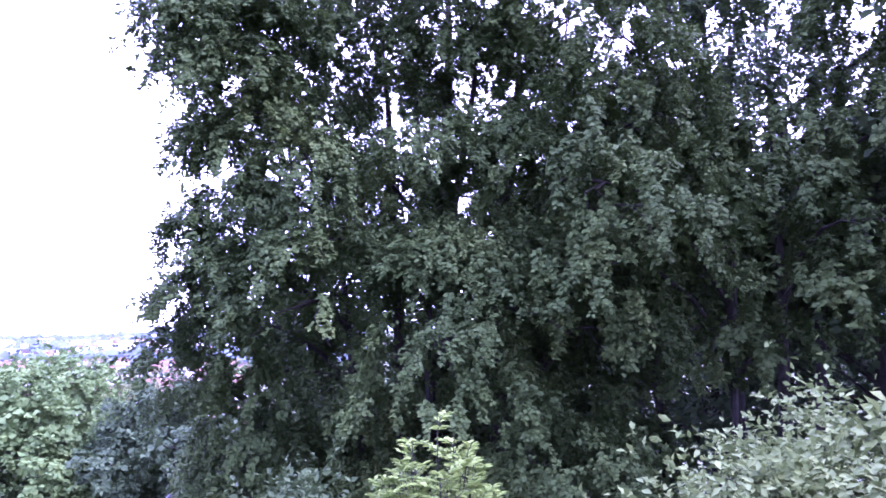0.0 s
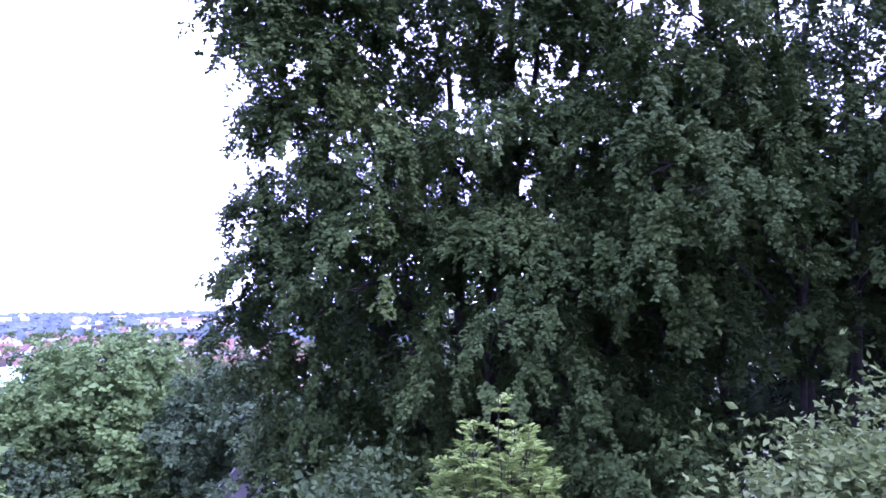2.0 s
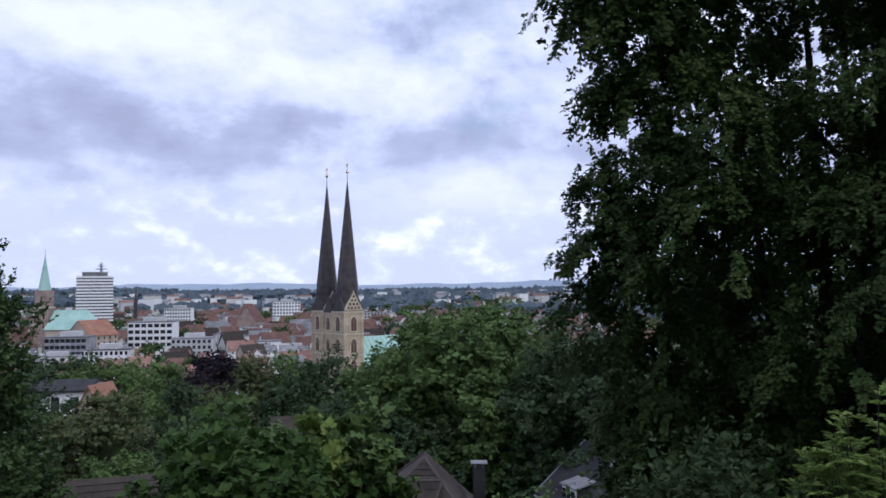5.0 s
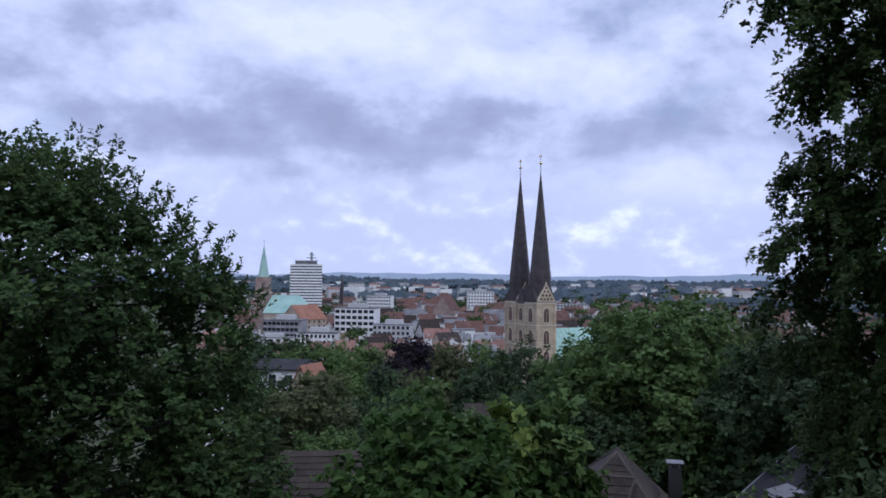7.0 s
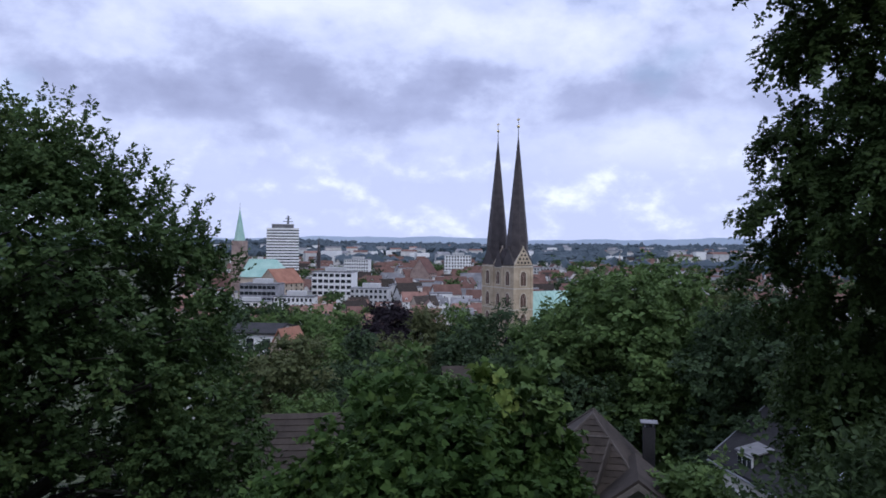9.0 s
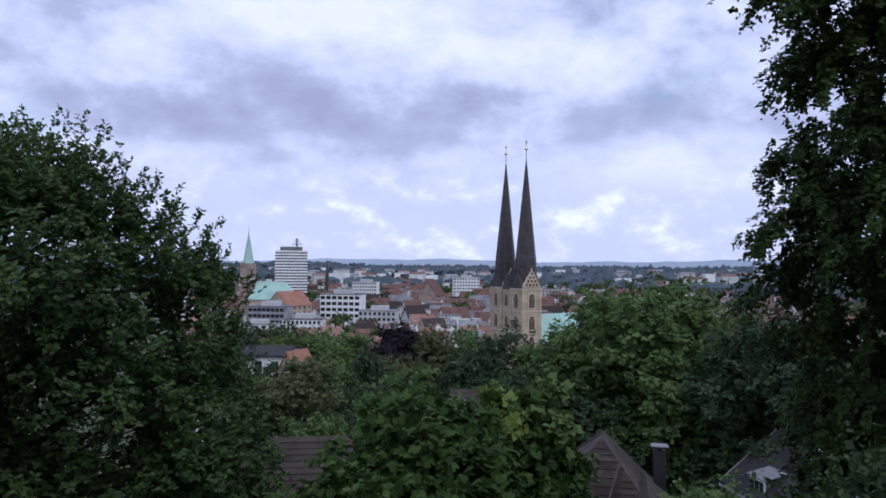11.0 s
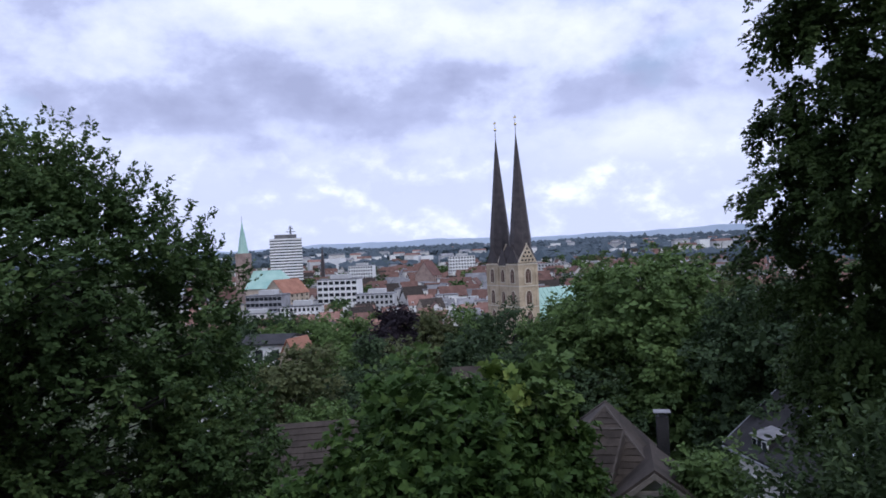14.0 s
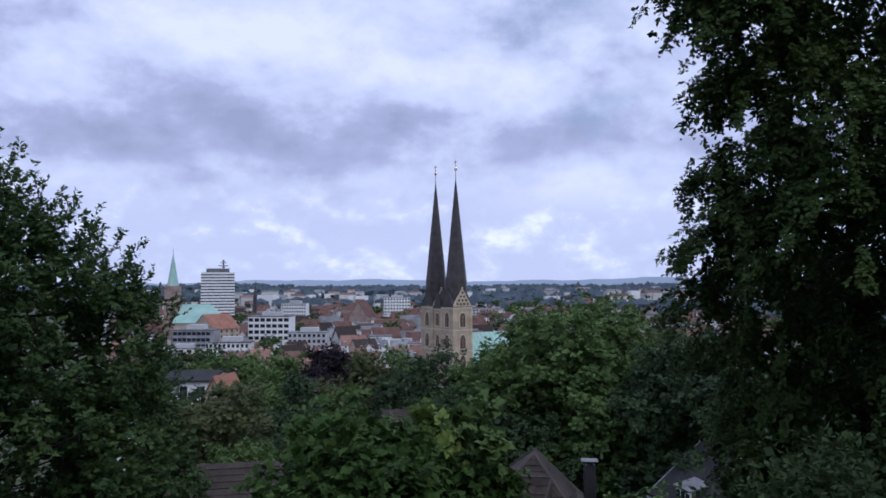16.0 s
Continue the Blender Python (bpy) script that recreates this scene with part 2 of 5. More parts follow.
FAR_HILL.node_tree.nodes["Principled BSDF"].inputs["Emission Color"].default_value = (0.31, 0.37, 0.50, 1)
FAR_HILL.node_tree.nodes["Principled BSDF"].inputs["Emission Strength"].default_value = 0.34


# ---- building helpers ----
def part(name, bm, mat, parent, label=""):
    me = bpy.data.meshes.new(name)
    if isinstance(bm, bmesh.types.BMesh):
        bm.to_mesh(me)
        bm.free()
    else:
        me = bm
    me.materials.clear()
    me.materials.append(mat)
    ob = new(name, me)
    ob.parent = parent
    return tagged(ob, label)


def thing(name, label, category, at, turn=0.0, group="", kind=""):
    ob = new(name)
    ob.matrix_basis = pose(*at, 0, 0, turn)
    return tagged(ob, label, category, group, kind)


def box(x0, x1, y0, y1, z0, z1, bm=None, bevel=0.0):
    bm = bm or bmesh.new()
    vs = bmesh.ops.create_cube(bm, size=1.0)["verts"]
    bmesh.ops.transform(bm, matrix=Matrix.LocRotScale(((x0 + x1) / 2, (y0 + y1) / 2, (z0 + z1) / 2), None, (x1 - x0, y1 - y0, z1 - z0)), verts=vs)
    if bevel:
        bmesh.ops.bevel(bm, geom=bm.edges[:], offset=bevel, segments=1, affect="EDGES")
    return bm


def prism(profile, x0, x1, bm=None, m=None):
    """A profile of (y, z) pushed out along x."""
    bm = bm or bmesh.new()
    m = m or Matrix()
    a = [bm.verts.new(m @ Vector((x0, y, z))) for y, z in profile]
    b = [bm.verts.new(m @ Vector((x1, y, z))) for y, z in profile]
    bm.faces.new(a)
    bm.faces.new(b[::-1])
    for i in range(len(a)):
        j = (i + 1) % len(a)
        bm.faces.new((a[j], a[i], b[i], b[j]))
    bmesh.ops.recalc_face_normals(bm, faces=bm.faces[:])
    return bm


def hull(points, bm=None):
    bm = bm or bmesh.new()
    vs = [bm.verts.new(p) for p in points]
    bmesh.ops.convex_hull(bm, input=vs)
    return bm


def tube(path, radii, sides=7, bm=None):
    """A tapered limb along a path."""
    bm = bm or bmesh.new()
    rings = []
    for i, p in enumerate(path):
        d = (Vector(path[min(i + 1, len(path) - 1)]) - Vector(path[max(i - 1, 0)])).normalized()
        q = d.to_track_quat("Z", "Y")
        rings.append([bm.verts.new(Vector(p) + q @ Vector((radii[i] * math.cos(6.2832 * k / sides), radii[i] * math.sin(6.2832 * k / sides), 0))) for k in range(sides)])
    for a, b in zip(rings, rings[1:]):
        for k in range(sides):
            bm.faces.new((a[k], a[(k + 1) % sides], b[(k + 1) % sides], b[k]))
    bm.faces.new(rings[-1])
    bm.faces.new(rings[0][::-1])
    return bm


def spot(az, el, d):
    """A place by bearing and height as seen from the look-out, in degrees, at d metres over the plan."""
    return Vector((-math.sin(radians(az)) * d, math.cos(radians(az)) * d, EYE + d * math.tan(radians(el))))


# ---- the ground: a terrace, a steep wooded slope, the town's plain, rising far land ----
SLOPE_Y = [-400, 0.9, 3, 6, 12, 20, 42, 60, 100, 150, 260, 1500, 2400, 3300, 4200, 4900]
SLOPE_Z = [-1.6, -1.65, -2.8, -4.2, -6.6, -9.6, -16, -22, -32, -37.5, -40, -40, -40, -36, -28, -20]


def ground_height(x, y):
    r = np.where(y > 200, np.hypot(x, y), y)
    z = np.interp(r, SLOPE_Y, SLOPE_Z)
    wave = np.sin(x * 0.003 + 1.0) * np.cos(y * 0.0021 + 0.4) + 0.6 * np.sin(x * 0.0071 - y * 0.004)
    z = z + wave * np.clip((r - 1800) / 2500, 0, 1) * 9 + np.where(r < 1500, 0.18 * np.sin(x * 0.9 + np.sin(y)) * np.cos(y * 0.7), 0) * np.clip((y - 2) / 5, 0, 1)
    return EYE + z


def ground_sheet():
    k = np.linspace(-1, 1, 181)
    xs = np.sinh(k * 7.0) / np.sinh(7.0) * 4900
    j = np.linspace(0, 1, 190)
    ys = np.concatenate([[-4000, -1500, -400, -120, -40, -15, -6, -3], np.sinh(j * 6.4) / np.sinh(6.4) * 4900 - 1.0])
    X, Y = np.meshgrid(xs, ys)
    v = np.stack([X, Y, ground_height(X, Y)], -1).reshape(-1, 3)
    n, w = len(ys), len(xs)
    i = (np.arange(n - 1)[:, None] * w + np.arange(w - 1)).ravel()
    me = bpy.data.meshes.new("ground")
    me.from_pydata(v.tolist(), [], np.stack([i, i + 1, i + w + 1, i + w], -1).tolist())
    me.materials.append(SOIL)
    me.polygons.foreach_set("use_smooth", np.ones(len(me.polygons), bool))
    return tagged(new("ground", me), "dark overgrown hillside running down to a wide flat town plain", "ground", kind="structure")


ground_sheet()


def height(x, y):
    return float(ground_height(np.array([x]), np.array([y]))[0])


# ---- foliage ----
def leaves_mesh(name, at, axis, normal, size, slim=0.62):
    """Leaves as folded diamonds: a base, two raised edges and a tip each."""
    axis = axis / np.linalg.norm(axis, axis=1, keepdims=True)
    side = np.cross(normal, axis)
    side /= np.linalg.norm(side, axis=1, keepdims=True) + 1e-9
    nrm = np.cross(axis, side)
    L = size[:, None]
    mid = at + axis * L * 0.45 + nrm * L * 0.10
    v = np.stack([at, mid + side * L * slim * 0.5, at + axis * L - nrm * L * 0.06, mid - side * L * slim * 0.5], 1).reshape(-1, 3)
    n = len(at)
    f = (np.arange(n)[:, None] * 4 + np.array([0, 2, 1, 0, 3, 2])).ravel()
    me = bpy.data.meshes.new(name)
    me.vertices.add(4 * n)
    me.vertices.foreach_set("co", v.ravel().astype(np.float32))
    me.loops.add(6 * n)
    me.loops.foreach_set("vertex_index", f.astype(np.int32))
    me.polygons.add(2 * n)
    me.polygons.foreach_set("loop_start", np.arange(0, 6 * n, 3, dtype=np.int32))
    me.update(calc_edges=True)
    return me


def palmate_mesh(name, at, axis, normal, size):
    """Maple leaves: three pointed lobes that spread from one stalk."""
    axis = unit(axis)
    side = unit(np.cross(normal, axis))
    nrm = np.cross(axis, side)
    v = [at]
    for turn, long, wide in ((-0.95, 0.78, 0.30), (0.0, 1.0, 0.36), (0.95, 0.78, 0.30)):
        go = axis * math.cos(turn) + side * math.sin(turn)
        cross = side * math.cos(turn) - axis * math.sin(turn)
        L = size[:, None] * long
        mid = at + go * L * 0.52 + nrm * L * 0.07
        v += [mid + cross * L * wide, at + go * L - nrm * L * 0.12, mid - cross * L * wide]
    n = len(at)
    f = (np.arange(n)[:, None] * 10 + np.array([0, 2, 1, 0, 3, 2, 0, 5, 4, 0, 6, 5, 0, 8, 7, 0, 9, 8])).ravel()
    me = bpy.data.meshes.new(name)
    me.vertices.add(10 * n)
    me.vertices.foreach_set("co", np.stack(v, 1).ravel().astype(np.float32))
    me.loops.add(18 * n)
    me.loops.foreach_set("vertex_index", f.astype(np.int32))
    me.polygons.add(6 * n)
    me.polygons.foreach_set("loop_start", np.arange(0, 18 * n, 3, dtype=np.int32))
    me.update(calc_edges=True)
    return me


def unit(v):
    return v / (np.linalg.norm(v, axis=-1, keepdims=True) + 1e-9)


def sprays(rng, lobes, twigs, per_twig, length, leaf, droop=0.6, flat=0.6, shell=0.45, dome=0.0, plume=0.0, tuft=12, thick=0.15, soft=False):
    """Leafy twigs over lobes of (centre, radii), gathered in plumes of that length: where the leaves sit, where they point, which way they face, how long they are."""
    c = np.array([l[0] for l in lobes])
    r = np.array([l[1] for l in lobes])
    share = (r[:, 0] * r[:, 1] + r[:, 0] * r[:, 2] + r[:, 1] * r[:, 2])
    n = max(twigs // tuft, 1) if plume else twigs
    pick = rng.choice(len(lobes), n, p=share / share.sum())
    d = rng.normal(size=(n, 3))
    d[:, 2] = np.where(rng.random(n) < dome, np.abs(d[:, 2]) * 0.9 - 0.12, d[:, 2] * 0.9 + 0.15)
    d = unit(d)
    deep = shell + (1 - shell) * rng.random((n, 1)) ** 0.6
    p = c[pick] + d * r[pick] * deep
    go = d * [1, 1, 0.35] + rng.normal(size=(n, 3)) * 0.4
    go[:, 2] -= droop
    go = unit(go)
    if plume:
        which = np.repeat(np.arange(n), tuft)
        u = rng.random((len(which), 1))
        pl = plume * (0.5 + 0.9 * rng.random((n, 1)))[which]
        way, d = go[which], d[which]
        off = rng.normal(size=(len(which), 3))
        off = unit(off - way * np.sum(off * way, 1, keepdims=True)) * rng.random((len(which), 1)) ** 0.7
        p = p[which] + way * u * pl + off * thick * (1.15 - 0.75 * u)
        p[:, 2:] -= np.sign(droop) * 0.35 * pl * u ** 2 * (droop > 0.3)
        go = unit(way + off * 0.7 + rng.normal(size=way.shape) * 0.25)
        n = len(which)
    s = rng.random((n, per_twig))
    tl = length * (0.6 + 0.8 * rng.random((n, 1)))
    at = p[:, None] + go[:, None] * (s * tl)[..., None]
    at[..., 2] -= np.sign(droop) * min(abs(droop), 0.6) * 0.5 * tl * s ** 2
    across = unit(np.cross(go, [0, 0, 1.0]))
    flip = rng.choice([-1.0, 1.0], (n, per_twig, 1))
    axis = go[:, None] * 0.6 + across[:, None] * flip * 0.9 + rng.normal(size=at.shape) * 0.4
    normal = np.array([0, 0, 1.0]) * flat + rng.normal(size=at.shape) * (0.85 - 0.6 * flat) + d[:, None] * 0.7
    if soft:
        normal = np.array([0, 0, 0.7]) + rng.normal(size=at.shape) * 0.3 + d[:, None]
    size = leaf * (0.65 + 0.7 * rng.random((n, per_twig)))
    return at.reshape(-1, 3), axis.reshape(-1, 3), normal.reshape(-1, 3), size.ravel()


def grow(name, label, base, lobes, mat, rng, twigs, per_twig, length, leaf, droop=0.6, flat=0.6, trunk=0.3, fork=0.35, sides=7, slim=0.62, stems=1,
         category="tree", group="", singles=0, shell=0.45, dome=0.0, spread=2.2, limbs=False, extra=(), plume=0.0, tuft=12, thick=0.15, core=None, palmate=False, soft=False):
    """A tree or bush: forked trunk, a limb to each lobe, and a crown of leaves. extra: further crowns of (lobes, twigs, per_twig, length, leaf)."""
    base = Vector(base)
    ob = thing(name, label, category, base, group=group)
    local = [(np.array(c) - np.array(base), r) for c, r in lobes]
    everywhere = local + [(np.array(c) - np.array(base), r) for e in extra for c, r in e[0]]
    top = max(c[2] for c, r in everywhere)
    mid = np.mean([c for c, r in everywhere], 0)
    bm = bmesh.new()
    forks = []
    for k in range(stems):
        a = 6.2832 * k / max(stems, 1) + 0.5
        lean = Vector((math.cos(a), math.sin(a), 0)) * (0 if stems == 1 else trunk * spread * (0.7 + 0.6 * rng.random()))
        end = Vector((mid[0] * 0.6, mid[1] * 0.6, top * 0.93)) + lean * 2.2
        path = [Vector((0, 0, -0.4)) + lean * 0.15, lean * 0.5 + Vector((0, 0, top * fork)), lean + (end - lean) * 0.62 + Vector((rng.normal() * trunk, rng.normal() * trunk, 0)), end]
        fine_path = [path[0].lerp(path[1], t) for t in (0, 0.5)] + [path[1].lerp(path[2], t) for t in (0, 0.5)] + [path[2], path[3]]
        rr = trunk if stems == 1 else trunk * 0.7
        tube(fine_path, [rr * 1.35, rr * 1.05, rr * 0.92, rr * 0.75, rr * 0.5, rr * 0.12], sides, bm)
        forks.append(fine_path)
    wood_bm = bm
    if limbs:
        part("trunk", bm, BARK, ob)
    for i, (c, r) in enumerate(local):
        path = min(forks, key=lambda f: (f[3].x - c[0]) ** 2 + (f[3].y - c[1]) ** 2)
        c = Vector(c)
        reach = (c - Vector((path[2].x, path[2].y, c.z))).length
        zt = max(0.22 * top, min(0.93 * top, c.z - reach * (0.25 + 0.45 * rng.random())))
        leg = max(k for k in range(len(path) - 1) if path[k].z <= zt or k == 0)
        at = path[leg].lerp(path[leg + 1], min(max((zt - path[leg].z) / max(path[leg + 1].z - path[leg].z, 0.01), 0), 1))
        bend = at.lerp(c, 0.5) + Vector((0, 0, 0.12 * (c - at).length))
        w = min(trunk * 0.30, 0.06)
        bm = bmesh.new() if limbs else wood_bm
        tube([at, bend, c], [w, w * 0.6, w * 0.22], max(4, sides - 2), bm)
        for k in range(4 if limbs else 2):
            e = c + Vector((rng.normal(), rng.normal(), rng.normal() * 0.5 - 0.2 * droop)).normalized() * r[0] * 0.85
            tube([bend.lerp(c, 0.5), c.lerp(e, 0.5) + Vector((0, 0, 0.1 * r[0])), e], [w * 0.4, w * 0.22, w * 0.06], 4, bm)
        if limbs:
            part("limb", bm, BARK, ob)
    if not limbs:
        part("trunk", wood_bm, BARK, ob)
    at, axis, normal, size = sprays(rng, local, twigs, per_twig, length, leaf, droop, flat, shell, dome, plume, tuft, thick, soft)
    rest = (at[singles:], axis[singles:], normal[singles:], size[singles:])
    part("crown", palmate_mesh("crown", *rest) if palmate else leaves_mesh("crown", *rest, slim), mat, ob)
    for e_lobes, e_twigs, e_per, e_len, e_leaf in extra:
        got = sprays(rng, [(np.array(c) - np.array(base), r) for c, r in e_lobes], e_twigs, e_per, e_len, e_leaf, droop, flat, shell, dome, plume, tuft, thick * 1.4)
        part("crown", leaves_mesh("crown", *got, slim), mat, ob)
    if core:
        inner = [(c, tuple(k * 0.6 for k in r)) for c, r in local]
        part("inner_crown", leaves_mesh("inner_crown", *sprays(rng, inner, core[0], 6, core[1] * 1.5, core[1], droop, 0.4, 0.2), 0.8), mat, ob)
    if singles:
        one = (np.zeros((1, 3)), np.array([[0, 1.0, 0]]), np.array([[0, 0, 1.0]]), np.array([1.0]))
        me = palmate_mesh("leaf", *one) if palmate else leaves_mesh("leaf", *one, slim)
        me.materials.append(mat)
        for k in range(singles):
            y = Vector(axis[k]).normalized()
            x = y.cross(Vector(normal[k])).normalized()
            o = new("leaf", me)
            o.parent = ob
            o.matrix_basis = Matrix.Translation(at[k]) @ Matrix((x, y, x.cross(y))).transposed().to_4x4() @ Matrix.Scale(size[k], 4)
    return ob


def crown_lobes(rng, centre, radii, n, size, squash=0.75, low=-0.75):
    """Lobes over an egg-shaped crown."""
    out = []
    while len(out) < n:
        d = rng.normal(size=3)
        d /= np.linalg.norm(d)
        if d[2] < low:
            continue
        k = 0.5 + 0.42 * rng.random() ** 0.7
        s = size * (0.7 + 0.6 * rng.random())
        out.append((np.array(centre) + d * np.array(radii) * k, (s, s, s * squash)))
    return out


# ---- the great beech beside the look-out ----
def apart(found, az, el, sep):
    return all((az - p) ** 2 + (el - q) ** 2 > sep * sep for p, q in found)


def great_beech(name, label, axis, stems, lobes, thin_lobes, back, rng, twigs, thin_twigs, leaf, edge=()):
    """Many upright stems, limbs that rise from them and arch over, and separate domed boughs with hanging tips."""
    base = Vector((axis.x, axis.y, height(axis.x, axis.y)))
    ob = thing(name, label, "tree", base)
    out = Vector((axis.x, axis.y, 0)).normalized()
    side = Vector((out.y, -out.x, 0))
    paths = []
    for off, deep, rr, tall in stems:
        foot = side * off * 0.45 + out * deep * 0.4
        path = [foot + Vector((0, 0, -0.5)), side * off * 0.85 + out * deep + Vector((0, 0, tall * 0.34)), side * off + out * deep + Vector((rng.normal() * 0.12, 0, tall * 0.6)),
                side * off * 1.12 + out * deep + Vector((rng.normal() * 0.25, rng.normal() * 0.25, tall * 0.8)), side * off * 1.35 + out * deep + Vector((rng.normal() * 0.4, 0, tall))]
        part("stem", tube(path, [rr * 1.4, rr, rr * 0.85, rr * 0.55, rr * 0.15], 9), BARK, ob)
        paths.append(path)
    for c, r in (lobes + thin_lobes)[::2]:
        c = Vector(c) - base
        path = min(paths, key=lambda f: (f[2].x - c.x) ** 2 + (f[2].y - c.y) ** 2)
        reach = math.hypot(c.x - path[2].x, c.y - path[2].y)
        zt = max(1.5, c.z - reach * (0.15 + 0.3 * rng.random()))
        leg = max([k for k in range(4) if path[k].z <= zt] or [0])
        at = path[leg].lerp(path[leg + 1], min(max((zt - path[leg].z) / (path[leg + 1].z - path[leg].z), 0), 1))
        bend = at.lerp(c, 0.6) + Vector((0, 0, 0.14 * reach))
        bm = tube([at, at.lerp(bend, 0.5) + Vector((rng.normal() * 0.1, 0, 0.05 * reach)), bend, c], [0.075, 0.055, 0.04, 0.015], 6)
        for k in range(3):
            e = c + Vector((rng.normal(), rng.normal(), -0.5)).normalized() * r[0] * 0.8
            tube([bend.lerp(c, 0.6), c.lerp(e, 0.5) + Vector((0, 0, 0.12)), e], [0.022, 0.013, 0.005], 4, bm)
        part("limb", bm, BARK, ob)
    here = lambda ls: [(np.array(c) - np.array(base), r) for c, r in ls]
    for ls, n, size, shell, plume in ((lobes, twigs, leaf, 0.86, 0.6), (thin_lobes, thin_twigs, leaf, 0.82, 0.85)):
        got = sprays(rng, here(ls), n, 11, 0.18, size, 1.25, 0.75, shell, 0.92, plume, 15, 0.14, True)
        part("crown", leaves_mesh("crown", *got, 0.66), BEECH, ob)
    if edge:
        part("outer_crown", leaves_mesh("outer_crown", *sprays(rng, here(edge), 5600, 11, 0.18, leaf, 1.0, 0.75, 0.45, 0.7, 0.6, 14, 0.13, True), 0.66), BEECH, ob)
    if back:
        part("inner_crown", leaves_mesh("inner_crown", *sprays(rng, here(back), int(len(back) * 85), 7, 0.40, leaf * 1.9, 0.6, 0.5, 0.3), 0.8), BEECH, ob)
    return ob


def beech():
    rng = np.random.default_rng(11)
    lobes, thin_lobes, back, taken = [], [], [], []
    # overhanging boughs along its open side: bearing, height angle, distance, breadth, depth
    for az, el, d, b, h in ((-23.2, 21.8, 14.2, 0.55, 0.7), (-23.4, 19.2, 14.2, 0.45, 0.5), (-27.0, 22.8, 14.6, 0.9, 0.8), (-27.6, 18.4, 14.8, 0.55, 0.6), (-25.0, 13.6, 15.2, 0.6, 0.5), (-28.0, 15.2, 15.2, 0.75, 0.6),
                            (-24.4, 7.4, 15.3, 0.55, 0.5), (-27.6, 9.6, 15.5, 0.8, 0.6), (-23.5, 2.9, 15.3, 0.5, 0.45), (-26.6, 5.0, 15.6, 0.8, 0.6), (-22.4, -1.0, 16.0, 0.5, 0.45), (-25.4, 0.4, 15.8, 0.8, 0.6),
                            (-24.2, -4.2, 16.5, 0.7, 0.5), (-27.6, -3.6, 16.5, 1.0, 0.7), (-28.0, -7.5, 17.0, 1.2, 0.8), (-29.5, -11.0, 16.5, 1.4, 0.9), (-26.2, -9.8, 17.0, 0.8, 0.7), (-26.6, -13.2, 17.0, 0.8, 0.7), (-28.0, -16.0, 16.5, 0.9, 0.7)):
        (thin_lobes if el > 4 else lobes).append((np.array(spot(az, el, d)), (b, b, h)))
        taken.append((az, el))
    edge = lobes + thin_lobes
    for k in range(6000):
        az, el = -28.5 - 29 * rng.random(), -14 + 41 * rng.random()
        airy = az > -46 and el > 3.5
        sep = 4.4 if airy else 5.0 if el > -3 else 4.1
        if not apart(taken, az, el, sep * (0.85 + 0.35 * rng.random())) or (az < -52 and el < 1.5):
            continue
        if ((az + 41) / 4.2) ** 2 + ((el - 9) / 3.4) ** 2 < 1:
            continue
        taken.append((az, el))
        b = (0.95 + 0.4 * rng.random()) * (1.0 if airy else 1.3)
        d = 13.8 + 4.0 * rng.random() + 0.06 * max(el, 0)
        (thin_lobes if airy else lobes).append((np.array(spot(az, el, d)), (b, b, b * (0.62 + 0.2 * rng.random()))))
    for k in range(144):
        az, el = -28 - 28 * rng.random(), -15 + 17 * rng.random()
        if k > 62:
            az, el = -47 - 10 * rng.random(), 15 * rng.random()
        if k > 118:
            az, el = -28.5 - 18.5 * rng.random(), 3 + 13 * rng.random()
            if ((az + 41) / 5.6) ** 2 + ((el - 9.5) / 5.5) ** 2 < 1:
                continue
        b = 1.1 + 0.5 * rng.random()
        back.append((np.array(spot(az, el, 19.0 + 3.0 * rng.random())), (b, b, b * 0.8)))
    stems = [(-1.15, 0.2, 0.13, 15), (-0.35, -0.2, 0.12, 15.5), (-0.02, 0.3, 0.20, 17), (0.30, -0.1, 0.12, 16), (1.55, 0.2, 0.19, 15.5), (2.6, 0.6, 0.14, 14.5), (-2.3, 0.5, 0.10, 13.5)]
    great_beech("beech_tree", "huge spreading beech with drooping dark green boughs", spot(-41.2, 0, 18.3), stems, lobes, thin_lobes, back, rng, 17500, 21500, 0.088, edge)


beech()


def second_beech():
    rng = np.random.default_rng(13)
    lobes, thin_lobes, back, taken = [], [], [], []
    for k in range(4000):
        az, el = -50 - 27 * rng.random(), 1.5 + 25 * rng.random()
        airy = el > 14 and az < -54
        if not apart(taken, az, el, (4.6 if airy else 3.6) * (0.85 + 0.4 * rng.random())) or (az < -57 and el < 6 and rng.random() < 0.7):
            continue
        taken.append((az, el))
        b = 1.0 + 0.5 * rng.random()
        d = 14.5 + 4.5 * rng.random() if az > -57 else 17 + 4 * rng.random()
        (thin_lobes if airy else lobes).append((np.array(spot(az, el, d)), (b, b, b * 0.65)))
    for k in range(40):
        b = 1.2 + 0.5 * rng.random()
        back.append((np.array(spot(-56 - 20 * rng.random(), 1 + 11 * rng.random(), 22 + 3 * rng.random())), (b, b, b * 0.8)))
    for k in range(5):
        lobes.append((np.array(spot(-57.5 - 1.6 * k, -3.5 + 4.5 * rng.random(), 16.5 + 2 * rng.random())), (1.2, 1.2, 0.5)))
    stems = [(-0.8, 0, 0.11, 17), (0.6, 0.4, 0.12, 18)]
    great_beech("beech_tree", "beech at the wood's edge with hanging boughs over deep shade", spot(-63, 0, 20.5), stems, lobes, thin_lobes, back, rng, 7200, 4800, 0.115)


second_beech()


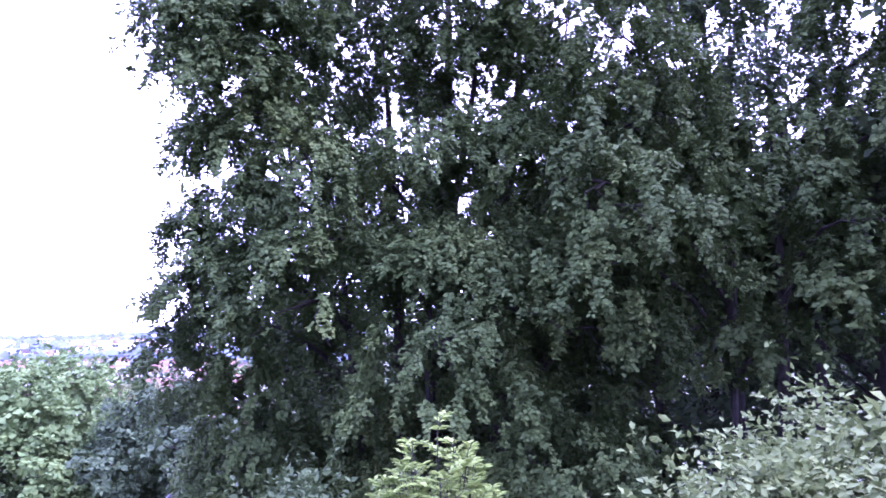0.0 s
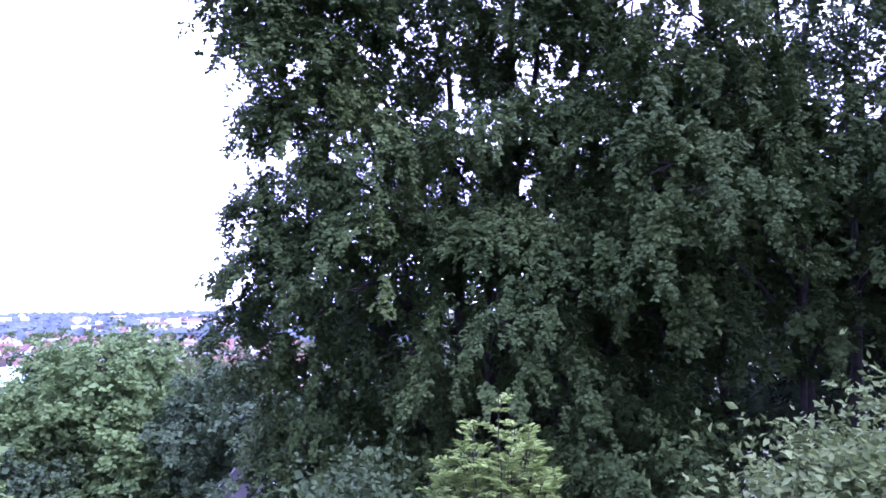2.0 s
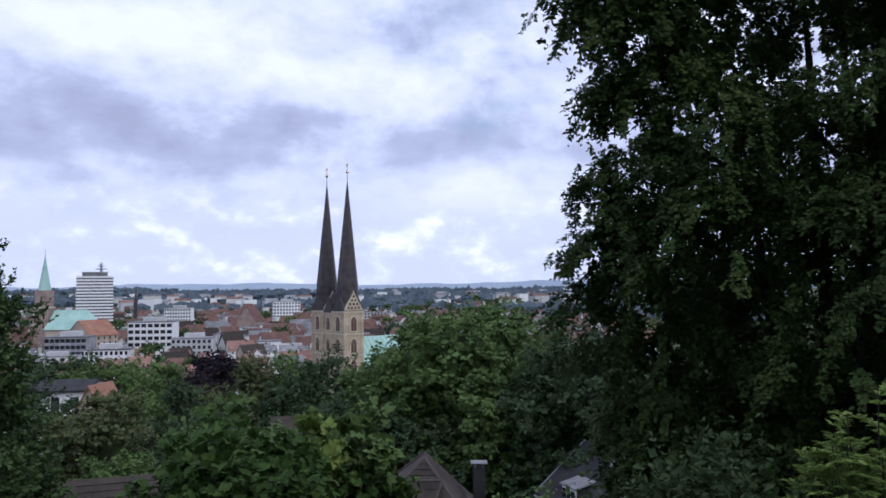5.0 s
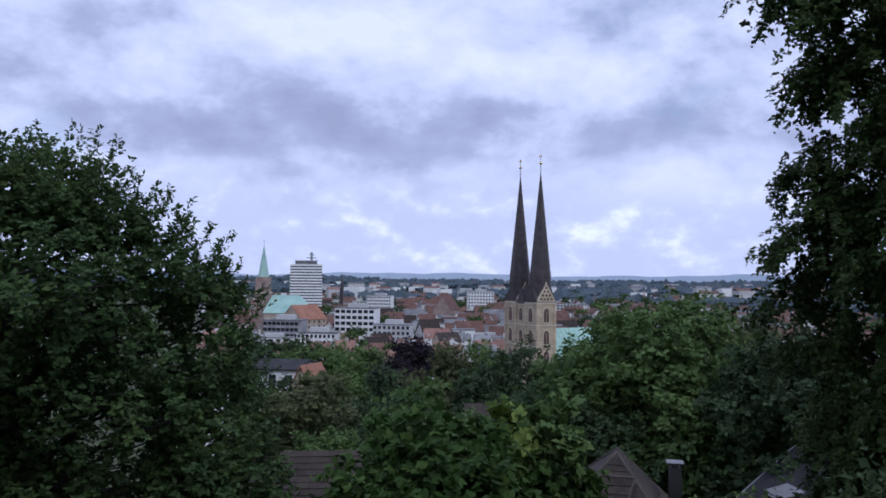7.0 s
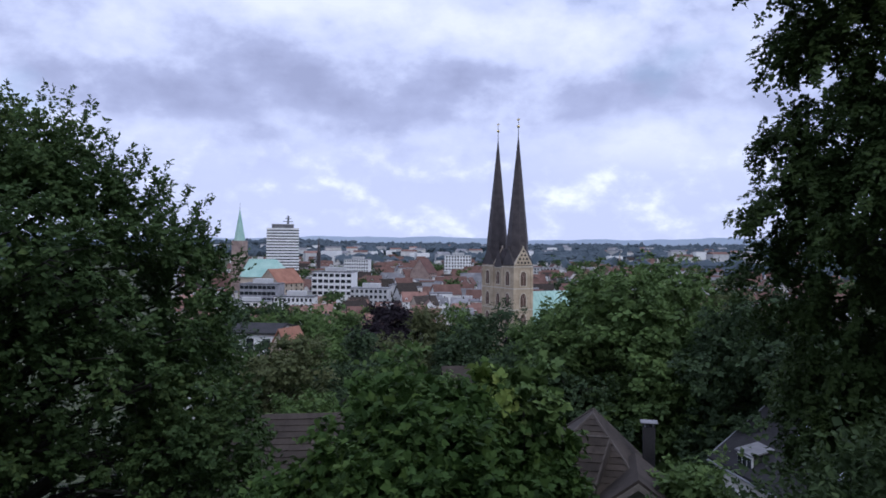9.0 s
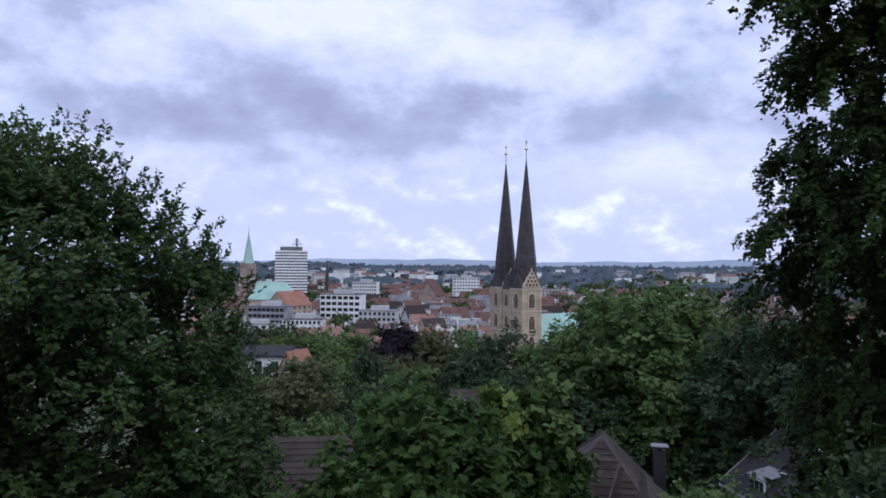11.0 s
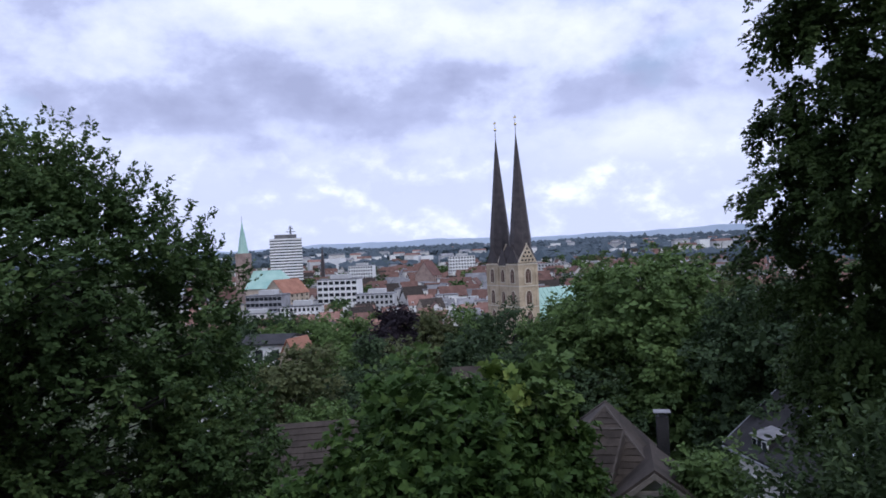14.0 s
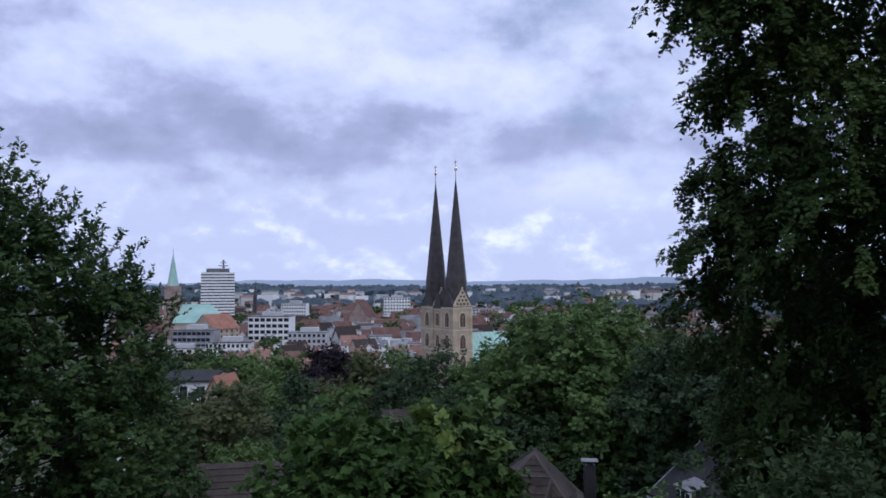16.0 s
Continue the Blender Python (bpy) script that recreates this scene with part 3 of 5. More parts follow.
def wood():
    """Taller trees of the wood on the slope behind the beech, and unseen ones added for shade."""
    rng = np.random.default_rng(5)
    # -98, -115 and the last row stand out of view, added to block light
    spots = [(-60, 30, 6.5, 6.0), (-70, 26, 7.5, 6.0), (-55, 34, 8, 6.0), (-64, 38, 8, 7.0), (-77, 30, 9, 7.0), (-86, 24, 14, 7.0), (-98, 17, 14, 6.0), (-115, 18, 14, 6.0), (-57, 46, 10, 8.0), (-71, 44, 10, 8.0), (-53, 50, 12, 7.0),
             (-33, 31, -1.0, 4.6), (-40, 34, 0.5, 5.0), (-47, 30, 1.5, 5.0),
             (-135, 15, 8, 6.0), (-158, 16, 9, 6.5), (178, 15, 8, 6.0), (152, 15, 9, 6.5)]
    for az, d, up_to, wide in spots:
        b = spot(az, 0, d)
        b.z = height(b.x, b.y)
        lo = max(b.z + 1.0, EYE - 11)
        mid = (lo + EYE + up_to) / 2
        lobes = crown_lobes(rng, (b.x, b.y, mid), (wide, wide, EYE + up_to - mid), 44, 2.0, low=-1.0)
        grow("woodland_tree", "tall woodland tree in deep shade, some unseen and added to shade others", b, lobes, FOREST, rng, 700 if abs(az) > 80 else 1200, 7, 1.5 if abs(az) > 80 else 0.8, 0.56 if abs(az) > 80 else 0.34, droop=0.6, trunk=0.24, fork=0.6,
             group="trees of the wood")
    for az, d, r in ((-57, 20.5, 0.10), (-60.5, 19.5, 0.08), (-66, 23.0, 0.15), (-53.5, 22, 0.13)):
        b = spot(az, 0, d)
        b.z = height(b.x, b.y)
        ob = thing("understorey_tree", "thin bare-stemmed young tree under the beeches", "tree", b, group="young trees under the beeches")
        lean = Vector((rng.normal() * 0.5, rng.normal() * 0.5, 0))
        part("trunk", tube([Vector((0, 0, -0.3)), Vector((0, 0, 5)) + lean * 0.5, Vector((0, 0, 12)) + lean], [r * 1.2, r, r * 0.6], 7), BARK, ob)
        lobes = [(np.array([lean.x + rng.normal(), lean.y + rng.normal(), 11 + 2.5 * rng.random()]), (1.3, 1.3, 0.6)) for _ in range(5)]
        got = sprays(rng, lobes, 380, 10, 0.8, 0.13, 0.6, 0.7, 0.4, 0.6)
        part("crown", leaves_mesh("crown", *got), FOREST, ob)


wood()


def left_tree():
    rng = np.random.default_rng(21)
    lobes = []
    # rising outline of the crown: bearing, height angle, distance, breadth, depth
    for az, el, d, b, h in ((30.0, 7.3, 15.5, 0.9, 0.7), (27.6, 5.6, 15.0, 1.0, 0.8), (25.2, 4.2, 15.2, 0.9, 0.7), (22.8, 1.9, 15.2, 1.0, 0.8), (20.0, 0.5, 15.6, 0.8, 0.8),
                            (18.6, -1.8, 15.8, 0.7, 0.9), (33, 6.0, 16, 1.4, 1.2), (18.3, -4.8, 15.8, 0.7, 1.0), (18.0, -8, 15.5, 0.8, 1.0), (17.2, -11.5, 15, 0.9, 1.0), (16.3, -15.5, 14.5, 1.0, 1.0)):
        lobes.append((np.array(spot(az, el - 2.1, d)), (b, b, h)))
    edge = list(lobes)
    base = spot(31, 0, 16.5)
    while len(lobes) < 150:
        az, el = 17.5 + 24 * rng.random(), -21 + 27 * rng.random()
        d = 12.9 + 3.8 * rng.random() + 0.16 * max(0.0, -3.0 - el)
        if el > 3.6 - (31 - az) * 0.74 and az < 31 or el > 4.0:
            continue
        b = 0.75 + 0.45 * rng.random()
        lobes.append((np.array(spot(az, el, d)), (b, b, b * 0.8)))
    base.z = height(base.x, base.y)
    tree = grow("hornbeam_tree", "dense dark green broadleaf tree with upright leafy shoots", base, lobes, MAPLE, rng, 12500, 10, 0.20, 0.10, droop=0.1, flat=0.45, plume=0.42, tuft=8, thick=0.15, soft=True, dome=0.7, core=(3600, 0.12), extra=[(edge, 3000, 11, 0.2, 0.10)], trunk=0.3, fork=0.4, shell=0.5, limbs=True)

    # upright leafy shoots along the top of the crown
    tips = [(np.array(c) - np.array(base), r) for c, r in edge[:7]]
    shoots = sprays(rng, tips, 2400, 8, 0.14, 0.085, droop=-1.9, flat=0.3, shell=0.85, dome=1.0, plume=0.8, tuft=16, thick=0.09)
    part("shoot_leaves", leaves_mesh("shoot_leaves", *shoots, 0.5), MAPLE, tree)


left_tree()


def low_bush(az, d, top_el, wide, tall, mat, label, seed, twigs, leaf, name="bush", per=5, droop=0.0, slim=0.75, singles=0, n=12, length=0.3, category="bush", palmate=False):
    rng = np.random.default_rng(seed)
    b = spot(az, 0, d)
    top = EYE + d * math.tan(radians(top_el))
    b.z = height(b.x, b.y)
    lobes = []
    for i in range(n):
        a, k = rng.random() * 6.2832, math.sqrt(rng.random()) * wide
        fall = (k / wide) ** 2
        s = wide * (0.28 + 0.14 * rng.random())
        z = top - s * 0.8 - 0.25 - tall * (0.55 * fall + 0.5 * rng.random())
        lobes.append((np.array([b.x + math.cos(a) * k, b.y + math.sin(a) * k, z]), (s, s, s * 0.8)))
    lobes.append((np.array([b.x, b.y, top - wide * 0.22 - 0.25]), (wide * 0.22, wide * 0.22, wide * 0.22)))
    return grow(name, label, b, lobes, mat, rng, twigs, per, length, leaf, droop=droop - 0.1, trunk=0.05, fork=0.4, sides=5, slim=slim, stems=3, category=category, singles=singles, shell=0.55, plume=0.45, tuft=10, thick=0.17, core=(int(twigs * 0.15), 0.12), palmate=palmate)


# ---- shrubs below the look-out ----
low_bush(0.5, 9.6, -10.6, 1.7, 2.4, BUSH, "broad maple shrub with large dark green leaves", 31, 5000, 0.104, "maple_shrub", singles=220, palmate=True)
low_bush(-4.5, 11.5, -9.6, 0.85, 2.4, BUSH, "maple shrub with some yellow leaves at its top", 32, 2700, 0.104, "maple_shrub", singles=60, palmate=True)
low_bush(-14.6, 35.0, -17.6, 1.5, 2.6, BUSH, "dark climber covered shrub against the house wall", 27, 1500, 0.16, "wall_shrub")
low_bush(5.6, 11.0, -11.0, 1.2, 2.4, BUSH, "dark green maple shrub growing in front of a tiled roof", 33, 2500, 0.104, "maple_shrub", singles=60, palmate=True)
low_bush(3.4, 18.0, -7.4, 1.4, 4.0, LINDEN, "tall feathery green shrub among lower bushes", 34, 2200, 0.17, "tall_shrub")
low_bush(-12.5, 9.0, -21.5, 1.1, 1.6, BUSH, "dark green shrub in front of the house wall", 35, 1800, 0.12)
low_bush(11.5, 9.0, -17.5, 1.3, 1.6, BUSH, "dark green shrub under a large tree", 36, 2000, 0.12)
low_bush(20.0, 8.0, -20.5, 1.5, 1.6, BUSH, "dark green shrub under a large tree", 37, 2200, 0.12)
low_bush(28.0, 7.0, -22.0, 1.5, 1.6, BUSH, "dark green shrub under a large tree", 38, 2200, 0.12)
low_bush(-2.0, 6.3, -21.0, 1.2, 1.2, BUSH, "broad-leaved maple scrub at the foot of the look-out", 39, 1200, 0.125, palmate=True)
low_bush(-15.5, 6.6, -23.5, 1.1, 1.6, BUSH, "broad-leaved maple scrub at the foot of the look-out", 40, 1300, 0.125, palmate=True)
low_bush(-27.0, 6.2, -19.0, 0.7, 1.4, BUSH, "broad-leaved maple scrub at the foot of the look-out", 41, 1200, 0.125, palmate=True)
low_bush(-22.0, 4.7, -23.5, 0.75, 0.9, LINDEN, "light green broad-leaved scrub just below the look-out", 81, 420, 0.12, palmate=True)
low_bush(-11.0, 4.8, -24.5, 0.7, 0.9, LINDEN, "light green broad-leaved scrub just below the look-out", 82, 380, 0.12, palmate=True)
low_bush(-27.0, 10.5, -16.0, 0.8, 2.0, BUSH, "dark green shrub below the beech", 28, 1800, 0.11)
low_bush(-28.5, 8.2, -10.0, 1.0, 2.6, GREY_LEAF, "grey-green shrub with thin upright shoots", 42, 2600, 0.085, "upright_shrub", droop=-0.5, slim=0.5)
low_bush(-34.0, 7.5, -12.0, 0.9, 1.8, GREY_LEAF, "grey-green shrub with thin upright shoots", 43, 1900, 0.085, "upright_shrub", droop=-0.5, slim=0.5)
low_bush(-68.0, 6.0, -3.0, 0.85, 2.2, PALE, "pale green shrub with glossy leaves and a few yellowing tips", 44, 7000, 0.066, "pale_shrub", slim=0.5, singles=220, n=22)
low_bush(-63.6, 5.6, -7.4, 0.36, 1.5, PALE, "small pale green shrub with yellow tips", 45, 3000, 0.065, "pale_shrub", slim=0.5, singles=80)
low_bush(-58.5, 6.0, -9.2, 0.22, 1.0, PALE, "single upright shoot with a yellow tip", 47, 330, 0.085, "pale_shoot", slim=0.5, singles=80, n=5, length=0.3)
low_bush(-70.0, 5.0, -9.5, 0.9, 1.3, PALE, "pale green shrub with glossy leaves", 46, 2600, 0.065, "pale_shrub", slim=0.5)


low_bush(-3.35, 11.3, -9.0, 0.26, 0.5, SAPLING, "bright yellow-green maple shoot above the darker shrubs", 48, 110, 0.15, "maple_shoot", n=5, length=0.2, singles=60, per=4, palmate=True)
for az, d, el, seed in ((1.6, 9.8, -9.2, 71), (-1.3, 10.2, -9.4, 72), (4.4, 10.6, -9.6, 73), (-0.2, 9.0, -10.6, 75)):
    low_bush(az, d, el, 0.26, 0.7, BUSH, "upright leafy maple shoot above the shrubs", seed, 150, 0.12, "maple_shoot", n=6, length=0.2, singles=30, per=4, palmate=True)
low_bush(-5.9, 11.2, -9.0, 0.24, 0.5, LINDEN, "light green maple shoot above the darker shrubs", 49, 110, 0.15, "maple_shoot", n=5, length=0.2, singles=60, per=4, palmate=True)


def sapling():
    """A young robinia: arching stems with feathered leaves of paired leaflets."""
    rng = np.random.default_rng(50)
    b = spot(-40.3, 0, 6.8)
    b.z = height(b.x, b.y)
    ob = thing("robinia_sapling", "bright yellow-green sapling with feathery paired leaflets", "sapling", b)
    top = EYE + 6.8 * math.tan(radians(-6.0)) - b.z
    bm = bmesh.new()
    at, axis, nrm, size = [], [], [], []
    for k in range(60):
        a = rng.random() * 6.2832
        lean = 0.05 + 0.36 * math.sqrt(rng.random()) if k else 0.03
        h = top - 1.6 * lean - 0.22 * rng.random() if k else top
        stem = [Vector((0.12 * math.cos(a) * t * min(k, 1), 0.12 * math.sin(a) * t * min(k, 1), h * t)) + Vector((math.cos(a), math.sin(a), 0)) * lean * t * t for t in (0, 0.25, 0.5, 0.75, 1.0)]
        tube(stem, [0.016, 0.013, 0.010, 0.007, 0.003], 5, bm)
        for i in range(20):
            t = 0.28 + 0.72 * (i + 0.9 * rng.random()) / 20
            p = stem[min(int(t * 4), 3)].lerp(stem[min(int(t * 4), 3) + 1], t * 4 - min(int(t * 4), 3))
            g = i * 2.4 + a
            out = Vector((math.cos(g), math.sin(g), 0.4 + 0.8 * rng.random())).normalized()
            L = 0.30 * (1.1 - 0.45 * t)
            side = out.cross(Vector((0, 0, 1))).normalized()
            tip = p + out * L - Vector((0, 0, 0.05))
            tube([p, p + out * L * 0.5 + Vector((0, 0, 0.015)), tip], [0.003, 0.002, 0.001], 3, bm)
            for j in range(9):
                u = 0.18 + 0.82 * j / 8
                q = p + out * L * u - Vector((0, 0, 0.05 * u * u))
                for sgn in (-1, 1):
                    at.append(q)
                    axis.append(side * sgn + out * 0.45 + Vector(rng.normal(size=3) * 0.12))
                    nrm.append(Vector((0, 0, 1)) + Vector(rng.normal(size=3) * 0.25))
                    size.append(0.078 * (0.8 + 0.4 * rng.random()))
    part("stem", bm, BARK, ob)
    part("foliage", leaves_mesh("foliage", np.array(at), np.array(axis), np.array(nrm), np.array(size), 0.42), SAPLING, ob)


sapling()


# ---- trees down the slope ----
def far_tree(name, label, az, d, top_el, wide, tall, mat, seed, twigs, leaf, n=26, lobe=0.3, group="", per=4, droop=0.3):
    rng = np.random.default_rng(seed)
    b = spot(az, 0, d)
    top = EYE + d * math.tan(radians(top_el))
    b.z = height(b.x, b.y)
    rz = tall / 2
    lobes = crown_lobes(rng, (b.x, b.y, top - rz), (wide, wide, rz), n, wide * lobe)
    return grow(name, label, b, lobes, mat, rng, twigs, per, leaf * 1.6, leaf, shell=0.65, plume=leaf * 2.5, tuft=8, thick=leaf * 1.4, core=(int(twigs * 0.12), leaf * 1.5), soft=True, droop=droop, trunk=0.02 * tall, fork=0.35, group=group)


far_tree("linden_tree", "broad round-headed linden with light green clumps", -14.6, 74, -1.3, 11.3, 22, LINDEN, 61, 17500, 0.39, n=130, lobe=0.2, per=7)
far_tree("linden_tree", "leafy tree in shade beside the great beech", -23.5, 62, -2.8, 6.5, 18, FOREST, 62, 4600, 0.36, n=40, per=7)
far_tree("ash_tree", "pale green tree behind the round linden", -20.5, 95, -2.3, 8.0, 20, OLIVE, 63, 4600, 0.42, n=40, per=6)
ROW = "trees in front of the old town"
for name, label, az, x_d, top_el, wide, tall, mat in (
        ("lime_tree", "dark green tree in front of the town houses", 13.2, 152, -4.1, 6.2, 16, FOREST),
        ("lime_tree", "green leafy tree in front of the town houses", 10.4, 150, -3.9, 6.4, 17, LINDEN),
        ("lime_tree", "light green tree in front of the town houses", 7.2, 128, -4.9, 3.2, 12, LINDEN),
        ("copper_beech", "dark purple copper beech among green trees", 4.63, 118, -3.75, 3.0, 12, PURPLE),
        ("oak_tree", "brownish green tree with a broad crown", 2.1, 128, -4.3, 4.2, 14, OLIVE),
        ("oak_tree", "dark green tree in front of the church", -1.0, 135, -4.6, 4.6, 14, LINDEN),
        ("oak_tree", "dark green tree in front of the church towers", -3.9, 125, -4.5, 5.2, 15, FOREST),
        ("copper_beech", "small dark purple tree below the church tower", -5.9, 150, -6.0, 3.2, 12, PURPLE),
        ("oak_tree", "dark green tree beside the church", -6.9, 120, -5.5, 4.2, 14, LINDEN),
        ("birch_tree", "sparse brownish tree in front of a white house", 11.1, 84, -6.3, 3.4, 12, OLIVE),
        ("birch_tree", "light green tree below a white house", 7.8, 72, -9.3, 3.6, 11, LINDEN),
        ("oak_tree", "dark green tree on the lower slope", 4.4, 80, -9.0, 4.6, 11, FOREST),
        ("oak_tree", "green tree on the lower slope", 1.0, 66, -8.6, 4.2, 11, LINDEN),
        ("oak_tree", "dark green tree behind a small roof", -5.2, 76, -8.0, 4.4, 12, FOREST),
        ("oak_tree", "dark green tree in the shade of the slope", -8.5, 64, -8.6, 4.0, 11, FOREST),
        ("oak_tree", "dark green tree below the copper beech", 6.0, 98, -6.6, 4.0, 12, FOREST),
        ("oak_tree", "green tree beside a sparse birch", 8.9, 104, -6.3, 3.6, 12, LINDEN),
        ("oak_tree", "brownish green tree on the lower slope", 3.2, 104, -6.2, 3.8, 12, OLIVE),
        ("oak_tree", "dark green tree above a small roof", -1.6, 100, -6.6, 3.8, 12, FOREST),
        ("oak_tree", "dark tree half hidden behind nearer leaves", 17.0, 90, -5.0, 6.0, 16, FOREST),
        ("hazel_tree", "light green tree between two houses", -17.3, 39, -14.6, 1.4, 6, LINDEN)):
    far_tree(name, label, az, x_d, top_el, wide * 1.3, tall, mat, int(1000 + az * 10 + x_d), int(1900 + wide * 230), 0.23 + x_d * 0.0017, group=ROW)


# ---- church with twin spires ----
def arch_profile(w, h, n=5):
    """A pointed arch standing on its sill, as (across, up)."""
    spring = h - w * 0.85
    pts = [(-w / 2, 0), (w / 2, 0)]
    for i in range(n + 1):
        t = i / n
        pts.append((w / 2 * math.cos(t * 1.5708) ** 0.8 if i < n else 0.0, spring + (h - spring) * math.sin(t * 1.5708)))
    for i in range(n - 1, -1, -1):
        t = i / n
        pts.append((-w / 2 * math.cos(t * 1.5708) ** 0.8, spring + (h - spring) * math.sin(t * 1.5708)))
    return pts


def arch_window(parent, m, w, h, fill=None):
    """A deep stone surround, dark louvres or glass, a mullion and a tracery ring."""
    outer = prism(arch_profile(w * 1.32, h * 1.12), -0.02, 0.16)
    bmesh.ops.transform(outer, matrix=m @ Matrix.Translation((0, 0, -h * 0.06)), verts=outer.verts[:])
    frame_ob = part("window", outer, TRIM, parent)
    glass = prism(arch_profile(w, h), 0.10, 0.2)
    bmesh.ops.transform(glass, matrix=m, verts=glass.verts[:])
    part("pane", glass, fill or LOUVRE, frame_ob)
    bar = box(0.15, 0.3, -0.09, 0.09, 0, h * 0.72)
    ring = bmesh.ops.create_circle(bar, segments=10, radius=w * 0.2)["verts"]
    bmesh.ops.delete(bar, geom=ring, context="VERTS")
    for k in range(10):
        a, b = 6.2832 * k / 10, 6.2832 * (k + 1) / 10
        q = Matrix.Translation((0.22, math.cos((a + b) / 2) * w * 0.22, h * 0.74 + math.sin((a + b) / 2) * w * 0.22)) @ Matrix.Rotation((a + b) / 2, 4, "X")
        vs = bmesh.ops.create_cube(bar, size=1.0)["verts"]
        bmesh.ops.transform(bar, matrix=q @ Matrix.Diagonal((0.14, 0.12, w * 0.16, 1)), verts=vs)
    bmesh.ops.transform(bar, matrix=m, verts=bar.verts[:])
    part("tracery", bar, BRICK, frame_ob)


def church():
    s, gap, wall, tip = 7.9, 6.15, 31.7, 79.9
    near = spot(-5.42, 0, 285)
    ob = thing("twin_spired_church", "sandstone church with two slate spires and a green copper roof", "church", (near.x, near.y, 0), -62.6)
    # local: -y is the west front, +x runs from the far tower to the near one
    east = Vector((0, 1, 0))
    for k, cx in enumerate((0.0, -(s + gap))):
        tower = part("tower", box(cx - s / 2, cx + s / 2, -s / 2, s / 2, -1, wall), SANDSTONE, ob)
        for z in (8.6, 15.9, 23.4, 31.2):
            part("string_course", box(cx - s / 2 - 0.22, cx + s / 2 + 0.22, -s / 2 - 0.22, s / 2 + 0.22, z, z + 0.42), TRIM, tower)
        for sx in (-1, 1):
            for sy in (-1, 1):
                part("buttress", box(cx + sx * (s / 2 - 0.35) - 0.55, cx + sx * (s / 2 - 0.35) + 0.55, sy * (s / 2 - 0.35) - 0.55, sy * (s / 2 - 0.35) + 0.55, -1, wall - 0.6), SANDSTONE, tower)
        for face in range(4):
            turn = Matrix.Translation((cx, 0, 0)) @ Matrix.Rotation(face * 1.5708, 4, "Z") @ Matrix.Translation((s / 2, 0, 0))
            for z0, h in ((24.7, 5.0), (17.0, 4.8), (9.7, 4.8)):
                arch_window(tower, turn @ Matrix.Translation((0, 0, z0)), 2.3, h)
            # gable with a honeycomb of round openings
            g = prism([(-s / 2 + 0.1, wall + 0.3), (s / 2 - 0.1, wall + 0.3), (0, wall + 7.0)], -0.55, 0.05)
            bmesh.ops.transform(g, matrix=turn, verts=g.verts[:])
            gable = part("gable", g, SANDSTONE if face == 0 else SLATE, tower)
            for sg in (-1, 1):
                e = prism([(0.08, 0), (0.24, 0), (0.24, 8.05), (0.08, 8.05)], -0.6, 0.12)
                bmesh.ops.transform(e, matrix=turn @ Matrix.Translation((0, sg * (s / 2 - 0.05), wall + 0.3)) @ Matrix.Rotation(sg * 0.545, 4, "X") @ Matrix.Translation((0, -0.15, 0)), verts=e.verts[:])
                part("coping", e, TRIM if face == 0 else SLATE, gable)
            for row, cols in enumerate((4, 3, 2, 1) if face == 0 else ()):
                for c in range(cols):
                    d = bmesh.new()
                    bmesh.ops.create_cone(d, cap_ends=True, segments=10, radius1=0.4, radius2=0.4, depth=0.16,
                                          matrix=turn @ Matrix.Translation((0.08, (c - (cols - 1) / 2) * 1.45, wall + 1.2 + row * 1.35)) @ Matrix.Rotation(1.5708, 4, "Y"))
                    part("round_opening", d, GLASS, gable)
        pts = [(cx + math.cos(6.2832 * (i + 0.5) / 8) * s * 0.50, math.sin(6.2832 * (i + 0.5) / 8) * s * 0.50, wall + 0.5) for i in range(8)]
        mid = [(cx + math.cos(6.2832 * (i + 0.5) / 8) * s * 0.49, math.sin(6.2832 * (i + 0.5) / 8) * s * 0.49, wall + 9.5) for i in range(8)]
        bm = bmesh.new()
        low, high = [bm.verts.new(p) for p in pts], [bm.verts.new(p) for p in mid]
        end = bm.verts.new((cx, 0, tip))
        for i in range(8):
            j = (i + 1) % 8
            bm.faces.new((low[i], low[j], high[j], high[i]))
            bm.faces.new((high[i], high[j], end))
        spire = part("spire", bm, SLATE, ob, "dark slate-covered octagonal spire")
        for face in range(4):
            r = prism([(-s / 2 + 0.2, wall + 0.2), (s / 2 - 0.2, wall + 0.2), (0, wall + 6.8)], -s / 2, -0.5)
            bmesh.ops.transform(r, matrix=Matrix.Translation((cx, 0, 0)) @ Matrix.Rotation(face * 1.5708, 4, "Z") @ Matrix.Translation((s / 2, 0, 0)), verts=r.verts[:])
            part("gable_roof", r, SLATE, spire)
        part("rod", tube([(cx, 0, tip - 1), (cx, 0, tip + 5.5)], [0.16, 0.07], 6), STEEL, spire)
        ball = bmesh.new()
        bmesh.ops.create_icosphere(ball, subdivisions=2, radius=0.55, matrix=Matrix.Translation((cx, 0, tip + 2.2)))
        part("ball", ball, GOLD, spire)
        vane = box(cx - 0.9, cx + 0.7, -0.05, 0.05, tip + 4.4, tip + 5.0)
        part("weather_vane", vane, GOLD, spire)
    # west front between the towers
    x0, x1 = -(s / 2 + gap), -s / 2
    front = part("west_front", box(x0, x1, -s / 2 + 0.25, s / 2, -1, 31.0), SANDSTONE, ob)
    for z in (8.6, 15.9, 23.4, 30.7):
        part("string_course", box(x0, x1, -s / 2 + 0.05, -s / 2 + 0.4, z, z + 0.42), TRIM, front)
